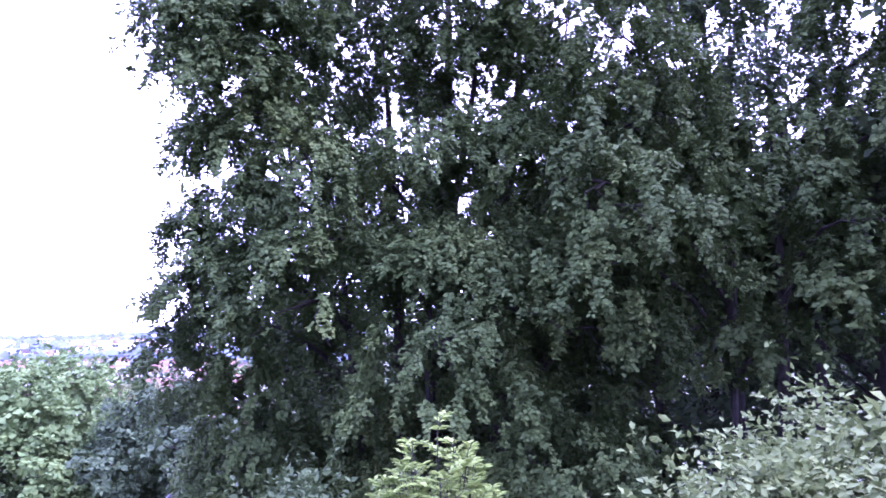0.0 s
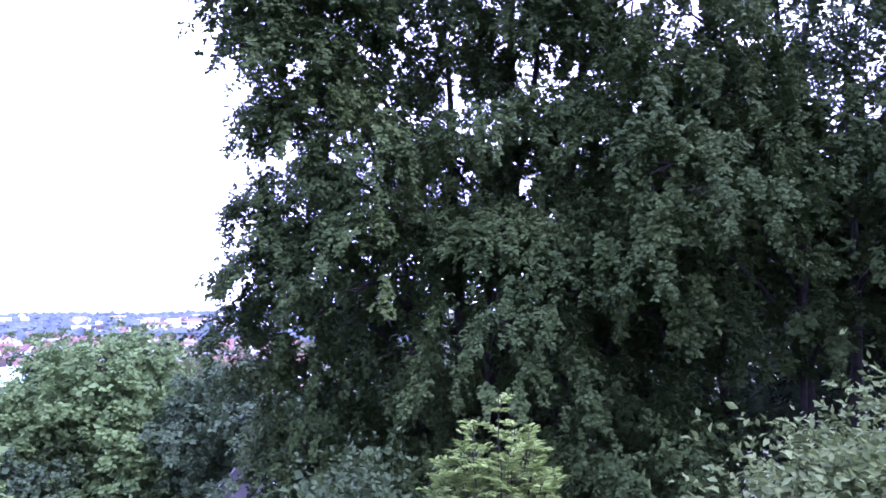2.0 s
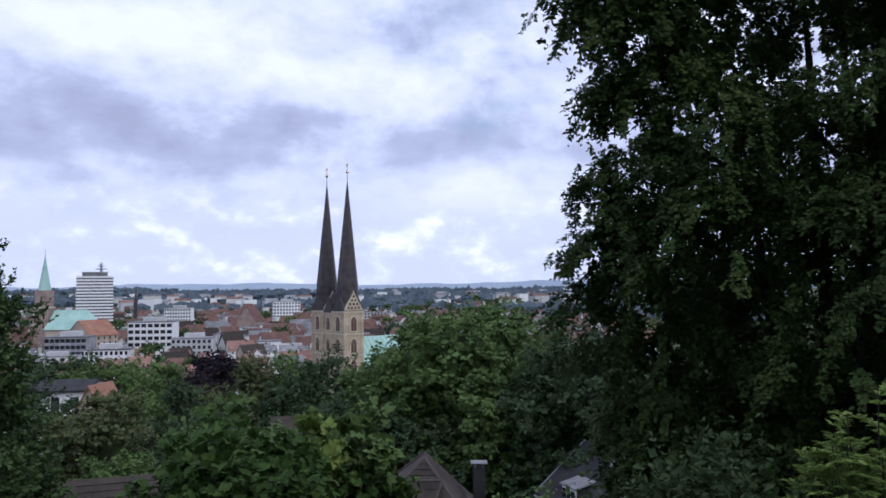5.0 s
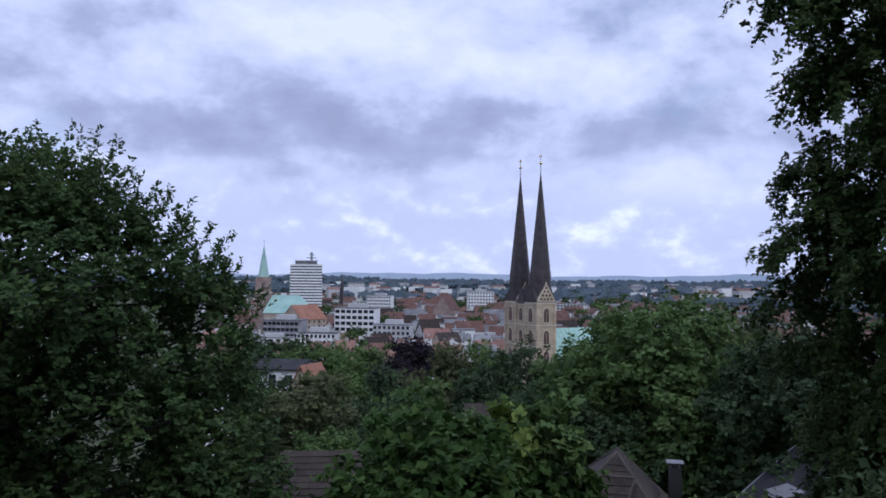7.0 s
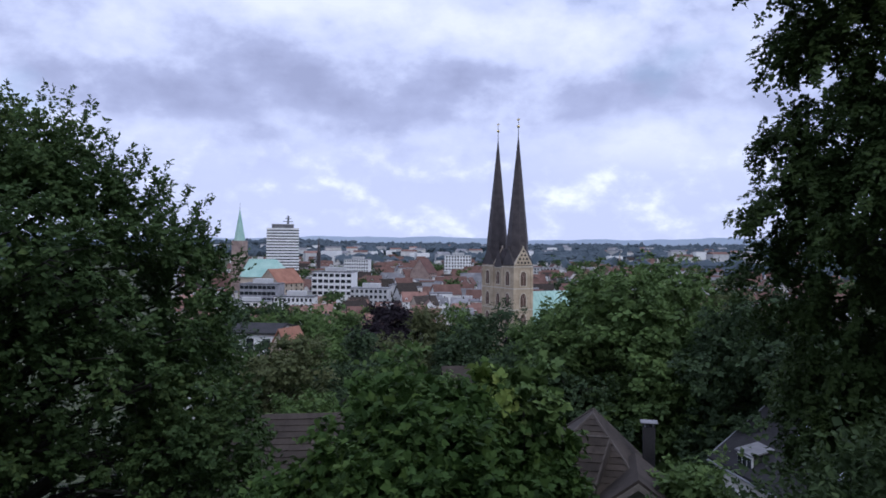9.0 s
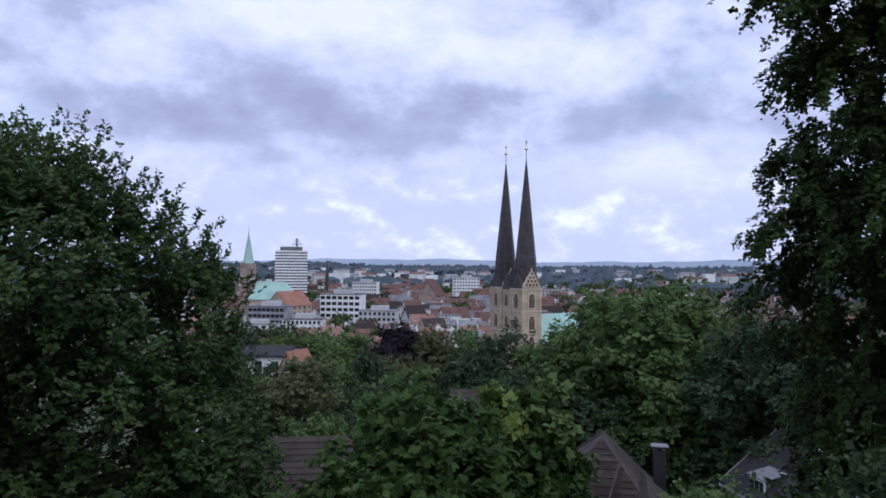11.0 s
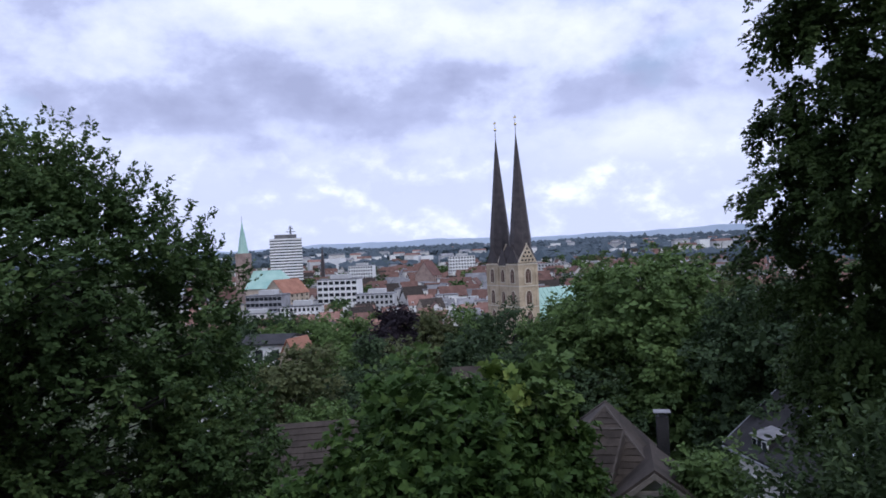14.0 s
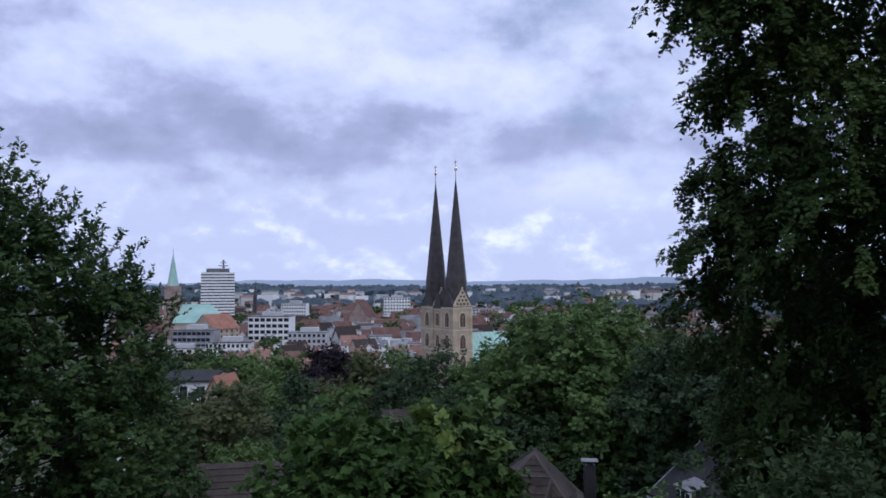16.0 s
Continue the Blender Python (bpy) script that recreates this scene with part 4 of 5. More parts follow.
    for z0, h in ((24.9, 4.6), (17.2, 4.3), (9.9, 4.3)):
        arch_window(front, Matrix.Translation(((x0 + x1) / 2, -s / 2 + 0.25, z0)) @ Matrix.Rotation(-1.5708, 4, "Z"), 2.1, h)
    part("link_roof", prism([(-s / 2, 31.0), (s / 2, 31.0), (0, 38.0)], x0 - 1, x1 + 1), SLATE, ob)
    part("west_gable", hull([(x0, -s / 2 + 0.1, 31.1), (x1, -s / 2 + 0.1, 31.1), ((x0 + x1) / 2, -s / 2 + 0.1, 37.5), (x0, -s / 2 + 0.6, 31.1), (x1, -s / 2 + 0.6, 31.1), ((x0 + x1) / 2, -s / 2 + 0.6, 37.5)]), SLATE, ob)
    # nave
    cx = (x0 + x1) / 2
    part("nave_wall", box(cx - 10.5, cx + 10.5, s / 2, 52, -1, 11.0), SANDSTONE, ob)
    roof = prism([(cx - 11.3, 10.4), (cx + 11.3, 10.4), (cx, 21.8)], s / 2, 53)
    bmesh.ops.transform(roof, matrix=Matrix(((0, 1, 0, 0), (1, 0, 0, 0), (0, 0, 1, 0), (0, 0, 0, 1))), verts=roof.verts[:])
    bmesh.ops.recalc_face_normals(roof, faces=roof.faces[:])
    nave = part("nave_roof", roof, COPPER, ob, "pale green copper nave roof")
    for k in range(24):
        y = s / 2 + 1 + k * 2.0
        for sg in (-1, 1):
            seam = hull([(cx + sg * 11.3, y, 10.4), (cx + sg * 11.3, y + 0.12, 10.4), (cx, y, 21.8), (cx, y + 0.12, 21.8), (cx + sg * 11.3, y, 10.6), (cx + sg * 11.3, y + 0.12, 10.6), (cx, y, 22.0), (cx, y + 0.12, 22.0)])
            part("roof_seam", seam, COPPER, nave)
    for k in range(5):
        y = 10 + k * 9
        arch_window(nave, Matrix.Translation((cx + 10.5, y, 2)), 2.4, 7.5, GLASS)


church()


# ---- houses ----
def gabled(name, label, at, turn, w, l, h, rise, wall_mat, roof_mat, cols=4, rows=2, dormers=0, chimney=True, over=0.4, group="", rich=True, category="house"):
    """A house with its ridge along x: walls, roof, windows on both long sides, dormers and a chimney."""
    ob = thing(name, label, category, at, turn, group)
    part("wall", prism([(-w / 2, -2), (w / 2, -2), (w / 2, h), (0, h + rise), (-w / 2, h)], -l / 2, l / 2), wall_mat, ob)
    k = rise / (w / 2)
    e, t = w / 2 + over, 0.22
    roof = part("roof", prism([(-e, h - over * k + 0.05), (0, h + rise + 0.05), (e, h - over * k + 0.05), (e, h - over * k + t + 0.05), (0, h + rise + t + 0.1), (-e, h - over * k + t + 0.05)], -l / 2 - over * 0.7, l / 2 + over * 0.7), roof_mat, ob)
    if chimney:
        part("chimney", box(l * 0.2, l * 0.2 + 0.8, -0.9, -0.3, h + rise * 0.6, h + rise + 1.2), BROWN_TILE, ob)
    if rich:
        for sy in (-1, 1):
            for r in range(rows):
                for c in range(cols):
                    x, z = (c + 0.5) / cols * l - l / 2, h - 2.2 - r * 3.0
                    part("window", box(x - 0.55, x + 0.55, sy * w / 2 - 0.05, sy * w / 2 + 0.05, z, z + 1.5), GLASS, ob)
        for i in range(dormers):
            x = (i + 0.5) / dormers * l - l / 2
            for sy in (-1, 1):
                dm = part("dormer", prism([(sy * (w / 2 - 0.9), h + 0.3), (sy * (w / 2 - 0.9), h + 2.4), (sy * 0.6, h + 2.5), (sy * 0.6, h + 0.3)], x - 0.8, x + 0.8), wall_mat, ob)
                part("window", box(x - 0.5, x + 0.5, sy * (w / 2 - 0.9) - 0.06, sy * (w / 2 - 0.9) + 0.06, h + 0.9, h + 2.1), GLASS, dm)
    return ob


def flat_block(name, label, at, turn, l, w, h, wall_mat, cols, rows, storey=3.2, group="", set_back=True, win=0.55, category="building"):
    """A flat-roofed block with window bays, a parapet and a plant room."""
    ob = thing(name, label, category, at, turn, group)
    part("wall", box(-l / 2, l / 2, -w / 2, w / 2, -2, h), wall_mat, ob)
    part("parapet", box(-l / 2 - 0.2, l / 2 + 0.2, -w / 2 - 0.2, w / 2 + 0.2, h, h + 0.6), GREY_ROOF, ob)
    if set_back:
        part("plant_room", box(-l * 0.2, l * 0.25, -w * 0.25, w * 0.25, h + 0.6, h + 3.0), CONCRETE, ob)
    step = l / cols
    for r in range(rows):
        z = h - (r + 1) * storey + 0.9
        for c in range(cols):
            x = (c + 0.5) * step - l / 2
            part("window", box(x - step * win / 2, x + step * win / 2, -w / 2 - 0.06, -w / 2 + 0.05, z, z + storey * 0.55), GLASS, ob)
        n = max(2, int(cols * w / l))
        for c in range(n):
            y = (c + 0.5) * w / n - w / 2
            part("window", box(-l / 2 - 0.06, -l / 2 + 0.05, y - w / n * win / 2, y + w / n * win / 2, z, z + storey * 0.55), GLASS, ob)
    return ob


def px(x, y, d):
    """Bearing and height of the level view over the town, for a place at d metres."""
    az = -math.degrees(math.atan((x - 784) / 1387))
    q = spot(az, 0, d / 1.0)
    q.z = EYE - (y - 425.8) / 1387 * d * math.cos(radians(az))
    return q


def courses(parent, a, b, c, d, rows):
    """Courses of overlapping tiles on a roof face: eave a to b, top c back to d. Each tile has its own lip and a slight unevenness."""
    a, b, c, d = (Vector(p) for p in (a, b, c, d))
    n = (b - a).cross(d - a).normalized()
    if n.z < 0:
        n = -n
    for r in range(rows):
        t0, t1 = r / rows, (r + 1.12) / rows
        l0, r0, l1, r1 = a.lerp(d, t0), b.lerp(c, t0), a.lerp(d, min(t1, 1)), b.lerp(c, min(t1, 1))
        k = max(1, int((r0 - l0).length / 0.30))
        bm = bmesh.new()
        for i in range(k):
            u0, u1 = (i + 0.03) / k, (i + 0.97) / k
            lip = 0.05 + random.uniform(-0.012, 0.02)
            low = [l0.lerp(r0, u0), l0.lerp(r0, u1)]
            high = [l1.lerp(r1, u0), l1.lerp(r1, u1)]
            v = [bm.verts.new(p) for p in (low[0] + n * lip, low[1] + n * (lip + 0.015), high[1] + n * 0.02, high[0] + n * 0.01, low[0] + n * 0.004, low[1] + n * 0.004)]
            bm.faces.new((v[0], v[1], v[2], v[3]))
            bm.faces.new((v[4], v[5], v[1], v[0]))
        part("tile_course", bm, BROWN_TILE, parent)


# hipped house with a chimney, a side wing and a front gable
def hip_house():
    a = spot(-10.9, 0, 42)
    base = EYE - 17.5
    ob = thing("hipped_house", "old house with a brown tiled hipped roof and grey chimney", "house", (a.x, a.y, base), -12)
    top, eave = EYE - 9.0 - base, EYE - 13.3 - base
    part("wall", box(-4.2, 3.2, -3.6, 4.6, -2, eave + 0.1), PLASTER, ob)
    roofs = part("roof", hull([(-4.9, -4.3, eave), (3.7, -4.3, eave), (3.7, 5.2, eave), (-4.9, 5.2, eave), (0, 0.2, top), (0, 1.4, top)]), BROWN_TILE, ob)
    wing = part("side_wing_roof", hull([(-7.2, -5.2, eave - 0.2), (-7.2, 1.8, eave - 0.2), (-0.4, -5.2, eave - 0.2), (1.2, 1.8, eave - 0.2), (-5.0, -2.4, top - 0.6), (0.9, -2.4, top - 0.6)]), BROWN_TILE, ob)
    part("side_wing_wall", box(-6.6, -0.9, -4.6, 1.2, -2, eave - 0.1), PLASTER, ob)
    gx, gz = 2.2, eave + 2.25
    part("front_gable_wall", prism([(gx - 2.1, -2), (gx + 2.1, -2), (gx + 2.1, gz - 1.68), (gx, gz - 0.15), (gx - 2.1, gz - 1.68)], -4.3, -2.0, m=Matrix(((0, 1, 0, 0), (1, 0, 0, 0), (0, 0, 1, 0), (0, 0, 0, 1)))), PLASTER, ob)
    for sg in (-1, 1):
        sl = prism([(0, 0), (sg * 2.65, -1.94), (sg * 2.65, -1.76), (0, 0.2)], -4.9, 0.0,
                   m=Matrix(((0, 1, 0, gx), (1, 0, 0, 0), (0, 0, 1, gz), (0, 0, 0, 1))))
        part("front_gable_roof", sl, BROWN_TILE, ob)
        vb = prism([(0, -0.26), (sg * 2.7, -2.24), (sg * 2.7, -1.96), (0, 0.04)], -4.98, -4.88, m=Matrix(((0, 1, 0, gx), (1, 0, 0, 0), (0, 0, 1, gz), (0, 0, 0, 1))))
        part("verge_board", vb, TIMBER, ob)
    part("tie_beam", box(gx - 1.05, gx + 1.05, -4.94, -4.80, gz - 0.98, gz - 0.80), TIMBER, ob)
    for sx in (-0.5, 0.5):
        w = part("window", box(gx + sx - 0.3, gx + sx + 0.3, -4.38, -4.28, gz - 2.9, gz - 1.5, bevel=0.02), TIMBER, ob)
        part("pane", box(gx + sx - 0.23, gx + sx + 0.23, -4.40, -4.36, gz - 2.8, gz - 1.6), GLASS, w)
    ch = part("chimney", box(2.65, 3.3, 1.5, 2.1, eave - 1, top - 0.85, bevel=0.03), DARK_ROOF, ob, "slate-clad chimney")
    part("chimney_cap", box(2.52, 3.43, 1.37, 2.23, top - 0.64, top - 0.58, bevel=0.02), GREY_ROOF, ch, "pale metal cap")
    for sx in (2.72, 3.15):
        part("cap_leg", box(sx, sx + 0.08, 1.55, 1.63, top - 0.86, top - 0.63), STEEL, ch)
    for sx in (-1, 1):
        part("hip_ridge", tube([(0, 0.2, top + 0.03), (-4.85 if sx < 0 else 3.66, -4.28, eave + 0.05)], [0.07, 0.07], 6), RIDGE, roofs)
        part("hip_ridge", tube([(0, 1.4, top + 0.03), (-4.85 if sx < 0 else 3.66, 5.2, eave + 0.05)], [0.07, 0.07], 6), RIDGE, roofs)
    part("hip_ridge", tube([(-5.0, -2.4, top - 0.57), (0.9, -2.4, top - 0.57)], [0.06, 0.06], 6), RIDGE, wing)
    part("hip_ridge", tube([(0.9, -2.4, top - 0.57), (-0.4, -5.2, eave - 0.15)], [0.06, 0.06], 6), RIDGE, wing)
    courses(roofs, (-4.9, -4.3, eave), (3.7, -4.3, eave), (0, 0.2, top), (0, 0.2, top), 17)
    courses(roofs, (3.7, -4.3, eave), (3.7, 5.2, eave), (0, 1.4, top), (0, 0.2, top), 17)
    courses(wing, (-7.2, -5.2, eave - 0.2), (-0.4, -5.2, eave - 0.2), (0.9, -2.4, top - 0.6), (-5.0, -2.4, top - 0.6), 11)
    return ob


hip_house()


def dormer_house():
    """Its eave runs away from the look-out; the ridge is along y."""
    base = EYE - 21
    ob = thing("dormer_house", "white rendered house with a dark slate roof and a dormer window", "house", (18.9, 49.3, base), 9)
    eave, rise, y0, y1 = EYE - 14.1 - base, 2.95, -9.0, 3.2
    swap = Matrix(((0, 1, 0, 0), (1, 0, 0, 0), (0, 0, 1, 0), (0, 0, 0, 1)))
    part("wall", prism([(0.0, -2), (7.4, -2), (7.4, eave), (3.7, eave + rise - 0.1), (0.0, eave)], y0, y1, m=swap), PLASTER, ob)
    part("roof", prism([(-0.4, eave - 0.32), (3.7, eave + rise), (7.8, eave - 0.32), (7.8, eave - 0.12), (3.7, eave + rise + 0.2), (-0.4, eave - 0.12)], y0 - 0.2, y1 + 0.25, m=swap), DARK_ROOF, ob)
    part("gutter", tube([(-0.45, y0 - 0.2, eave - 0.36), (-0.45, y1 + 0.25, eave - 0.36)], [0.08, 0.08], 6), STEEL, ob)
    part("verge_flashing", tube([(-0.4, y1 + 0.27, eave - 0.1), (3.7, y1 + 0.27, eave + rise + 0.22)], [0.05, 0.05], 5), STEEL, ob)
    y = -0.2
    d = part("dormer", box(0.22, 2.0, y - 0.92, y + 0.92, eave - 0.3, eave + 0.95), DARK_ROOF, ob)
    part("dormer_roof", hull([(x, y + sy * 1.0, eave + z + lift) for x, z in ((0.0, 1.0), (1.75, 1.4)) for sy in (-1, 1) for lift in (0, 0.1)]), GREY_ROOF, d, "grey metal lean-to roof")
    fr = part("window_frame", box(0.12, 0.25, y - 0.86, y + 0.86, eave - 0.25, eave + 0.97, bevel=0.02), WHITE, d)
    for k in (-1, 0, 1):
        part("pane", box(0.08, 0.16, y + k * 0.55 - 0.21, y + k * 0.55 + 0.21, eave - 0.13, eave + 0.85), GLASS, fr)
    slope = rise / 3.7
    for cx, cy, w, l in ((3.0, -1.7, 0.45, 1.0), (1.75, -7.3, 0.4, 0.5)):
        win = part("roof_window", hull([(cx + sx * l * 0.5, cy + sy * w, eave + slope * (cx + sx * l * 0.5) + up_by) for sx in (-1, 1) for sy in (-1, 1) for up_by in (0.1, 0.30)]), STEEL, ob)
        part("pane", hull([(cx + sx * l * 0.42, cy + sy * w * 0.85, eave + slope * (cx + sx * l * 0.42) + up_by) for sx in (-1, 1) for sy in (-1, 1) for up_by in (0.28, 0.32)]), MIRROR_PANE, win, "roof light shining with sky")
    for y in (-6.5, -3.0, 0.6):
        w = part("window", box(-0.06, 0.06, y - 0.55, y + 0.55, eave - 3.0, eave - 1.5, bevel=0.02), WHITE, ob)
        part("pane", box(-0.09, -0.05, y - 0.45, y + 0.45, eave - 2.9, eave - 1.6), GLASS, w)


dormer_house()

g = px(545, 738, 38)
tiled = gabled("tiled_roof_house", "low house with a dark brown tiled roof among shrubs", (g.x, g.y, g.z - 7.0), 8, 7.5, 8.0, 3.6, 3.3, PLASTER, BROWN_TILE, 3, 1, 0, False)
courses(tiled.children[1], (-4.2, -4.15, 3.6 - 0.4 * 0.88 + 0.27), (4.2, -4.15, 3.6 - 0.4 * 0.88 + 0.27), (4.2, 0, 7.22), (-4.2, 0, 7.22), 16)
g = px(818, 637, 94)
gabled("small_house", "small house with a grey-brown roof between trees", (g.x, g.y, g.z - 9.9), 5, 5.0, 4.2, 6.9, 2.2, OCHRE, BROWN_TILE, 2, 1, 0, False)
g = px(470, 577, 122)
gabled("white_villa", "white villa with a dark low roof", (g.x - 4, g.y, g.z - 12.4), -8, 10, 15, 11.9, 0.8, WHITE, DARK_ROOF, 6, 2, 0, False)
g = px(509, 577, 116)
gabled("orange_gable_house", "house with a steep orange tiled gable", (g.x + 0.2, g.y, g.z - 12.4), 68, 5.0, 5.0, 7.6, 4.4, OCHRE, ORANGE_TILE, 3, 2, 0, False)


# ---- landmarks of the town ----
def copper_church():
    tip = px(424, 366, 561)
    ob = thing("copper_spired_church", "stone church with a slim green copper spire and green roof", "church", (tip.x, tip.y, 0), -14)
    z = lambda y: px(424, y + 2, 561).z
    tower = part("tower", box(-4.3, 4.3, -4.3, 4.3, -2, z(452)), BRICK, ob)
    for zz in (z(462), z(478)):
        for x in (-1.9, 1.9):
            arch_window(tower, Matrix.Translation((x, -4.3, zz - 3)) @ Matrix.Rotation(-1.5708, 4, "Z"), 1.5, 4.6)
    part("belfry", box(-4.0, 4.0, -4.0, 4.0, z(452), z(424)), BRICK, ob, "brown brick belfry")
    part("cornice", box(-4.7, 4.7, -4.7, 4.7, z(453), z(451)), TRIM, ob)
    bm = bmesh.new()
    bmesh.ops.create_cone(bm, cap_ends=True, segments=8, radius1=4.0, radius2=0.1, depth=z(367) - z(424), matrix=Matrix.Translation((0, 0, (z(367) + z(424)) / 2)))
    part("spire", bm, COPPER, ob, "green copper spire")
    part("rod", tube([(0, 0, z(367) - 1), (0, 0, z(357))], [0.2, 0.08], 5), STEEL, ob)
    part("nave_wall", box(5, 34, -8, 12, -2, z(486)), OCHRE, ob)
    part("nave_roof", hull([(4.5, -9, z(487)), (35, -9, z(487)), (35, 13, z(487)), (4.5, 13, z(487)), (6, 2, z(456)), (27, 2, z(456))]), COPPER, ob, "pale green copper roof")


copper_church()


def office_tower():
    d = 751
    c = px(497, 430, d)
    z = lambda y: px(500, y, d).z
    ob = thing("office_tower", "white office tower with dark window bands and an antenna mast", "building", (c.x, c.y + 8, 0), 12)
    l, w, top = 30.0, 16.0, z(403)
    part("core", box(-l / 2 + 0.3, l / 2 - 0.3, -w / 2 + 0.3, w / 2 - 0.3, -2, top), GLASS, ob, "dark recessed window bands")
    n = 15
    step = 2.72
    for k in range(n):
        part("spandrel", box(-l / 2, l / 2, -w / 2, w / 2, top - k * step - 1.65, top - k * step), WHITE, ob)
    part("roof_storey", box(-l * 0.34, l * 0.34, -w * 0.35, w * 0.35, top, top + 3.4), GREY_ROOF, ob)
    part("roof_slab", box(-l * 0.36, l * 0.36, -w * 0.38, w * 0.38, top + 3.4, top + 3.9), WHITE, ob)
    mast = part("mast", tube([(5, 0, top + 3), (5, 0, z(380))], [1.2, 0.5], 6), STEEL, ob)
    for y, r in ((397, 3.4), (391, 4.6), (386, 2.8), (383, 1.6)):
        bm = bmesh.new()
        bmesh.ops.create_cone(bm, cap_ends=True, segments=12, radius1=r, radius2=r, depth=0.7, matrix=Matrix.Translation((5, 0, z(y))))
        part("antenna_platform", bm, STEEL, mast)


office_tower()

c = px(590, 481, 480)
flat_block("white_office", "white four-storey office block with rows of windows", (c.x, c.y + 7, c.z - 18), -8, 25, 14, 18, WHITE, 7, 4, 3.6, win=0.76)
c = px(655, 505, 455)
flat_block("grey_terrace_block", "grey stepped block with roof terraces", (c.x, c.y + 6, c.z - 15.5), -6, 22, 12, 14, CONCRETE, 8, 3)
c = px(632, 458, 820)
flat_block("white_slab", "long white block with regular windows", (c.x, c.y + 6, c.z - 16), -10, 26, 12, 16, WHITE, 10, 4, 3.4)
c = px(810, 449, 900)
flat_block("white_hospital", "wide white flat-roofed block", (c.x, c.y + 8, c.z - 22), 6, 30, 14, 22, WHITE, 9, 5, 3.6)
c = px(460, 497, 430)
flat_block("grey_office", "low grey office block with dark window bands", (c.x, c.y + 6, c.z - 15), -8, 20, 14, 13, GREY_ROOF, 8, 3, 3.2, win=0.85)
c = px(520, 517, 400)
flat_block("white_row", "white row of flats with deep windows", (c.x, c.y + 6, c.z - 15.5), -5, 20, 10, 13, WHITE, 9, 3, 3.1)
c = px(958, 470, 900)
flat_block("grey_hall", "long grey commercial hall", (c.x, c.y + 8, c.z - 12), 4, 34, 16, 12, CONCRETE, 9, 2, 3.4, set_back=False)
c = px(1205, 482, 700)
flat_block("white_flats", "white flats among trees", (c.x, c.y + 6, c.z - 12), 4, 14, 10, 12, WHITE, 5, 3, 3.1)
c = px(495, 476, 470)
gabled("red_roofed_hall", "large hall with a broad red tiled roof", (c.x, c.y + 4, c.z - 19), 60, 16, 22, 11, 8, OCHRE, ORANGE_TILE, 5, 2, 0, False)
c = px(750, 456, 700)
gabled("brick_gable_hall", "tall brick hall with a steep dark red roof", (c.x, c.y + 4, c.z - 24), 70, 17, 22, 12, 12, BRICK, DARK_RED_TILE, 4, 2, 0, False)


def small_spire(x, tip_y, base_y, d, wide, mat, name, label):
    c = px(x, tip_y, d)
    ob = thing(name, label, "tower", (c.x, c.y, 0))
    zb = px(x, base_y, d).z
    part("tower", box(-wide / 2, wide / 2, -wide / 2, wide / 2, -2, zb), BRICK if mat is OCHRE else SLATE, ob)
    bm = bmesh.new()
    bmesh.ops.create_cone(bm, cap_ends=True, segments=8, radius1=wide * 0.5, radius2=0.1, depth=c.z - zb, matrix=Matrix.Translation((0, 0, (c.z + zb) / 2)))
    part("spire", bm, mat, ob)


small_spire(564, 418, 446, 900, 3.8, SLATE, "slender_spire", "slender dark church spire above the roofs")
small_spire(1097, 442, 452, 1100, 2.4, OCHRE, "brick_chimney_tower", "thin pale brick tower in the plain")


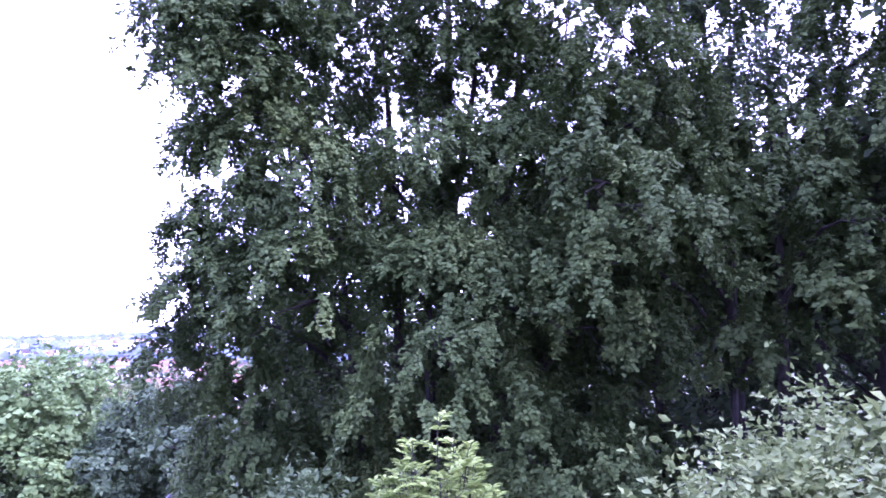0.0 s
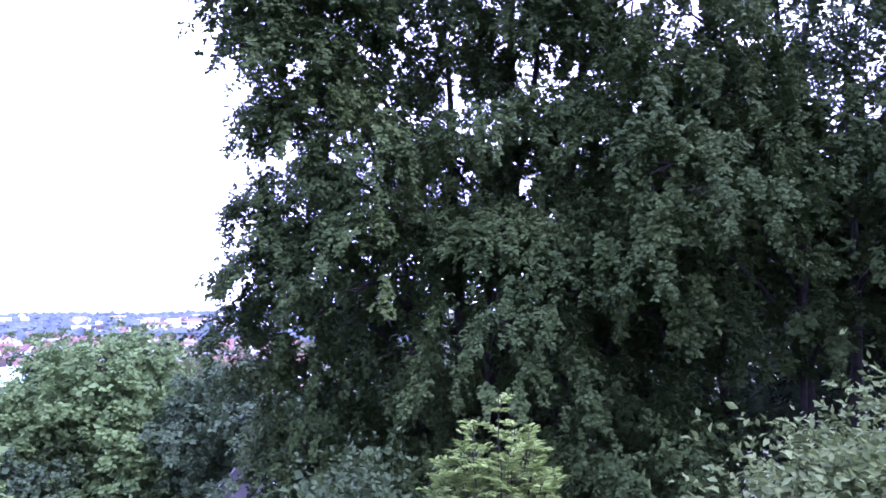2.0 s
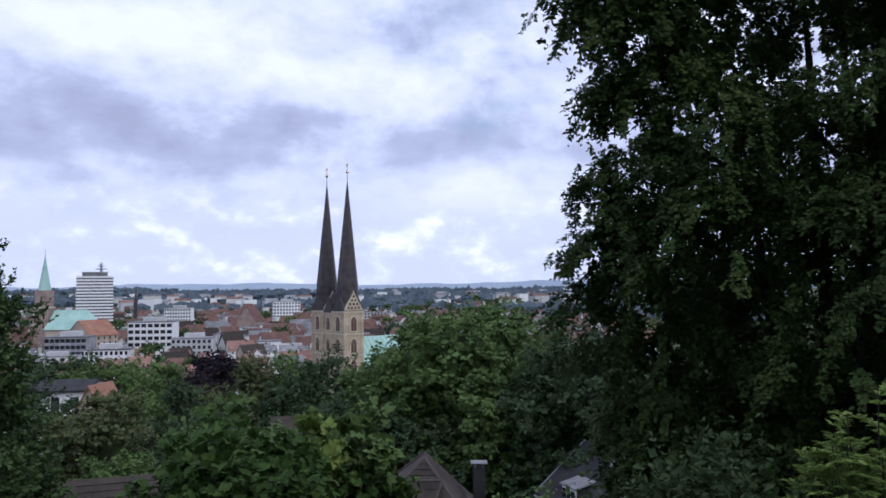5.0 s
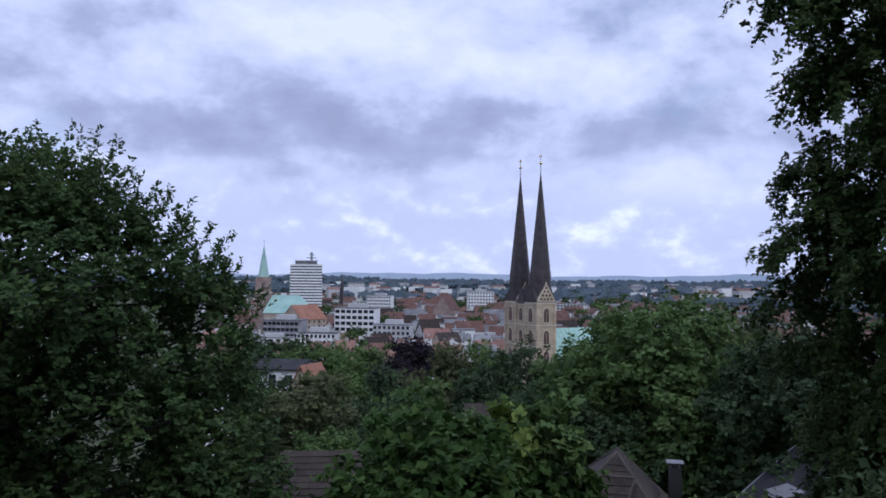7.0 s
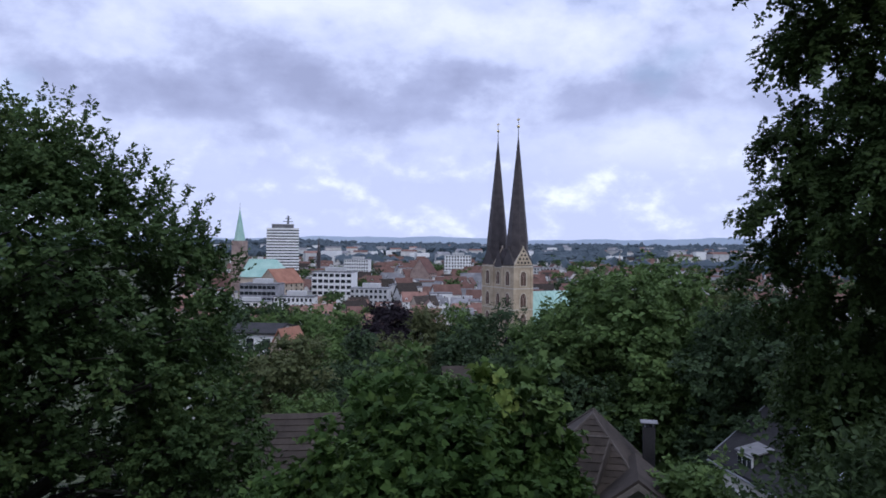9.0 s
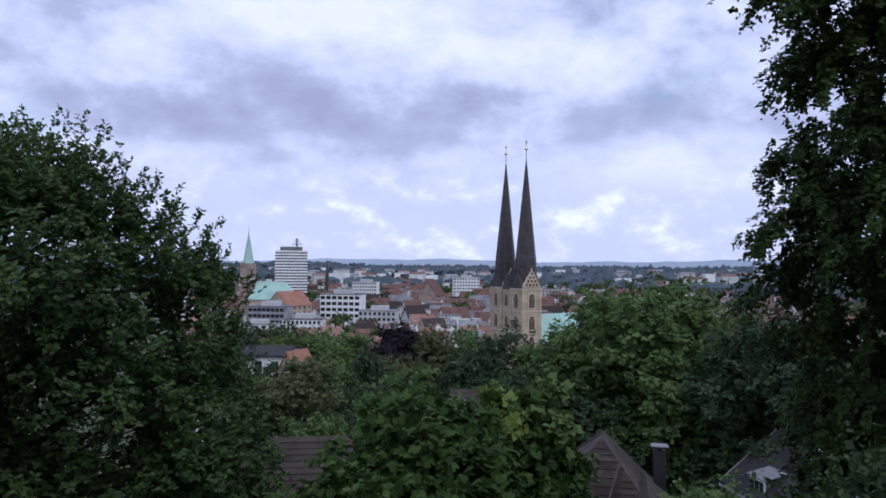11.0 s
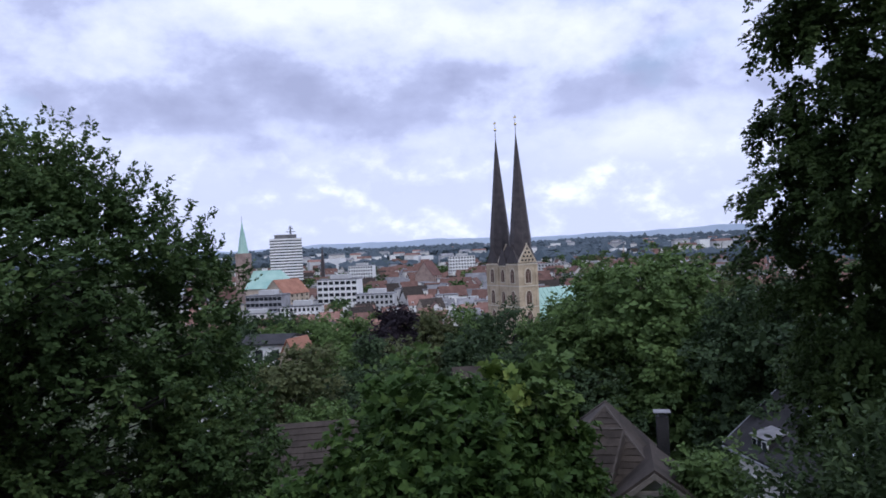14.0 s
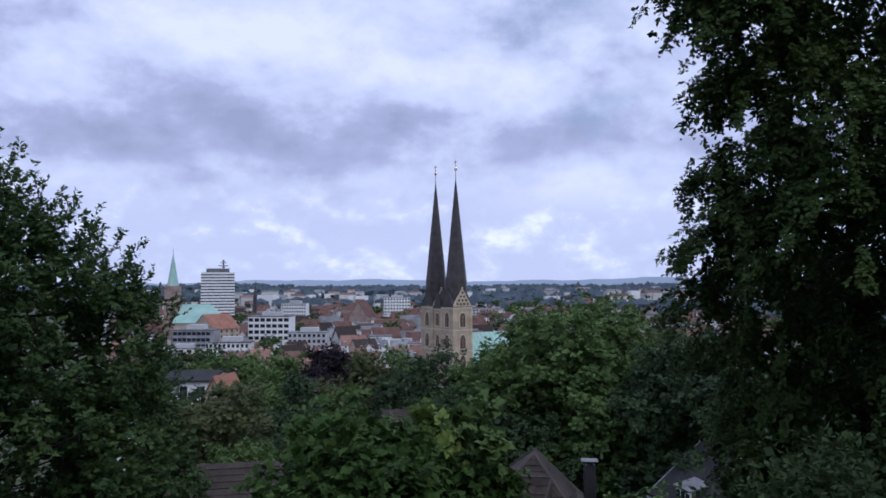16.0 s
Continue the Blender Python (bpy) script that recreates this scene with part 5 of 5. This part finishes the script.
# ---- roofs of the old town ----
def town():
    rng = np.random.default_rng(77)
    kinds, halls = [], []
    roofs = ["red", "red", "brown", "red", "grey", "red"]
    mats = {"red": RED_TILE, "brown": BROWN_TILE, "grey": GREY_ROOF}
    for i in range(8):
        r = roofs[i % 6]
        kinds.append(gabled("town_house", f"old town house with a {r} tiled roof" if r != "grey" else "town house with a grey slate roof", (0, 0, -500), 0, 10 + i % 3, 13 + 2 * (i % 4), 5.6 + 0.7 * (i % 3), 6.2 + 0.5 * (i % 2),
                            (PLASTER, WHITE, OCHRE)[i % 3], mats[r], 3, 1, 2 + i % 2, True, group="houses of the old town"))
    for k in range(3):
        halls.append(flat_block("flat_roofed_building", "pale flat-roofed building among the roofs", (0, 0, -500), 0, 18 + 4 * k, 12, 9 + k, (WHITE, CONCRETE, PLASTER)[k], 5, 2, 3.2, group="flat-roofed buildings of the town"))
    keep = [(px(882, 500, 290), 34), (px(424, 450, 561), 14), (px(460, 450, 566), 26), (px(500, 430, 755), 26), (px(590, 481, 485), 20), (px(655, 505, 460), 18), (px(632, 458, 826), 22),
            (px(810, 449, 908), 24), (px(460, 497, 436), 17), (px(520, 517, 406), 18), (px(495, 476, 474), 20), (px(750, 456, 704), 20), (px(958, 470, 908), 26), (px(925, 530, 305), 30), (px(985, 530, 320), 30)]
    far = {m: bmesh.new() for m in ("red", "brown", "grey", "plaster", "white")}
    d, made = 315.0, 0
    while d < 1700:
        gap = 13.8 + (d - 315) * 0.027
        n = int(radians(47) * d / gap)
        for k in range(n):
            az = 19 - 47 * (k + 0.5 + rng.uniform(-0.3, 0.3)) / n
            q = spot(az, 0, d + rng.uniform(-0.3, 0.3) * gap)
            if any((q.x - p.x) ** 2 + (q.y - p.y) ** 2 < r * r for p, r in keep) or rng.random() < 0.10 + max(0, d - 1000) * 0.0008:
                continue
            turn = (8 if rng.random() < 0.8 else 98) + rng.normal() * 9 + 14 * math.sin(az * 0.4)
            s = 0.56 + 0.24 * rng.random()
            flat = rng.random() < 0.14 + (d - 315) * 0.00022
            if d < 480:
                src = halls[rng.integers(3)] if flat else kinds[rng.integers(8)]
                copy_thing(src, pose(q.x, q.y, 0, 0, 0, turn) @ Matrix.Diagonal((s, s, s, 1)))
                continue
            m = pose(q.x, q.y, 0, 0, 0, turn)
            l, w, h = (15 + 10 * rng.random()) * s, (11 + 3 * rng.random()) * s, (6.5 + 3.0 * rng.random()) * s
            tone = "white" if rng.random() < 0.4 else "plaster"
            if flat:
                prism([(-w / 2, -1), (w / 2, -1), (w / 2, h + 3), (-w / 2, h + 3)], -l / 2, l / 2, far[tone], m)
                prism([(-w / 2 - 0.3, h + 3), (w / 2 + 0.3, h + 3), (w / 2 + 0.3, h + 3.6), (-w / 2 - 0.3, h + 3.6)], -l / 2 - 0.3, l / 2 + 0.3, far["grey"], m)
            else:
                prism([(-w / 2, -1), (w / 2, -1), (w / 2, h), (0, h + 5.8), (-w / 2, h)], -l / 2, l / 2, far[tone], m)
                e = w / 2 + 0.5
                prism([(-e, h - 0.4), (0, h + 5.9), (e, h - 0.4), (e, h), (0, h + 6.3), (-e, h)], -l / 2 - 0.4, l / 2 + 0.4, far[roofs[rng.integers(6)]], m)
        d += gap * 0.98
    rest = tagged(new("distant_town"), "crowded distant houses with red, brown and grey roofs", "houses", kind="stuff")
    for key, bm in far.items():
        part("house_roof" if key in mats else "house_wall", bm, mats.get(key) or {"plaster": PLASTER, "white": WHITE}[key], rest)
    for o in kinds + halls:
        for c in (*o.children_recursive, o):
            bpy.data.objects.remove(c)


town()


def town_trees():
    rng = np.random.default_rng(90)
    kinds = []
    for k in range(3):
        lobes = crown_lobes(rng, (0, 0, 8.0), (4.2, 4.2, 4.5), 4, 2.5)
        kinds.append(grow("town_tree", "green street tree between the houses", (0, 0, 0), lobes, (LINDEN, FOREST, MAPLE)[k], rng, 56, 6, 1.8, 1.5, droop=0.3, trunk=0.3, sides=5, group="trees of the town"))
    for k in range(280):
        d = 330 + 1250 * rng.random() ** 0.9
        q = spot(19 - 48 * rng.random() if k < 150 else -8 - 18 * rng.random(), 0, d)
        s = 0.8 + 0.7 * rng.random()
        copy_thing(kinds[k % 3], pose(q.x, q.y, 0, 0, 0, 360 * rng.random()) @ Matrix.Diagonal((s, s, s, 1)))
    for o in kinds:
        for c in (*o.children_recursive, o):
            bpy.data.objects.remove(c)


town_trees()


# ---- the plain and the hills ----
def far_woods():
    """Patches of woodland over the plain: thousands of uneven crowns."""
    rng = np.random.default_rng(101)
    ico = bmesh.new()
    bmesh.ops.create_icosphere(ico, subdivisions=1, radius=1.0)
    iv = np.array([v.co for v in ico.verts])
    fv = np.array([[v.index for v in f.verts] for f in ico.faces])
    ico.free()
    V, F, n = [], [], 0
    while n < 5200:
        az = 30 - 66 * rng.random()
        d = (1150 if az > -7 else 760) + 3500 * rng.random() ** 0.8
        q = spot(az, 0, d)
        keep = math.sin(q.x * 0.0065 + 1.3) * math.cos(q.y * 0.0042) + 0.5 * math.sin(q.x * 0.019 + q.y * 0.008) + (d - 2400) / 2600
        if keep < rng.random() * 0.6 - (0.15 if az > -7 else 0.6):
            continue
        s = (7 + 5 * rng.random()) * (1 + d / 9000)
        v = iv * (1 + 0.28 * rng.normal(size=(len(iv), 1))) * np.array([s * 1.25, s * 1.25, s * 0.9])
        V.append(v + np.array([q.x, q.y, height(q.x, q.y) + s * 0.55]))
        F.append(fv + n * len(iv))
        n += 1
    me = bpy.data.meshes.new("woodland")
    me.from_pydata(np.concatenate(V).tolist(), [], np.concatenate(F).tolist())
    me.materials.append(HAZED_WOOD)
    tagged(new("woodland", me), "far dark woods spread over the plain, tinted blue for haze", "woods", kind="stuff")


far_woods()


def far_halls():
    rng = np.random.default_rng(111)
    for k in range(110):
        d = 1300 + 2300 * rng.random()
        q = spot(20 - 48 * rng.random(), 0, d)
        l, w, h = 14 + 26 * rng.random(), 12 + 10 * rng.random(), 9 + 10 * rng.random()
        ob = thing("far_building", "pale building far out in the plain", "building", (q.x, q.y, height(q.x, q.y)), rng.normal() * 20, group="far buildings of the plain")
        part("wall", box(-l / 2, l / 2, -w / 2, w / 2, -2, h + 6), (WHITE, PLASTER, CONCRETE)[k % 3], ob)
        if k % 3:
            part("roof", prism([(-w / 2 - 0.5, h + 6), (w / 2 + 0.5, h + 6), (0, h + 10)], -l / 2 - 0.5, l / 2 + 0.5), (GREY_ROOF, RED_TILE)[k % 2], ob)


far_halls()


def hills():
    n = 260
    V, F = [], []
    for i in range(n):
        az = 75 - 150 * i / (n - 1)
        a = az * 0.21
        h = 40 + 16 * math.sin(a * 1.3 + 0.6) + 9 * math.sin(a * 3.1 + 2.0) + 5 * math.sin(a * 7.3) + 2.5 * math.sin(a * 17)
        p = spot(az, 0, 4880)
        V += [(p.x, p.y, -40), (p.x, p.y, EYE + 5 + max(h, 6) * 0.5), (p.x * 1.004, p.y * 1.004, -40)]
    for i in range(n - 1):
        k = 3 * i
        F += [(k, k + 1, k + 4, k + 3), (k + 1, k + 2, k + 5, k + 4)]
    me = bpy.data.meshes.new("backdrop")
    me.from_pydata(V, [], F)
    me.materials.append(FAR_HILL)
    tagged(new("backdrop", me), "low hills along the horizon, blue and faintly glowing as haze", "hills", kind="structure")


hills()
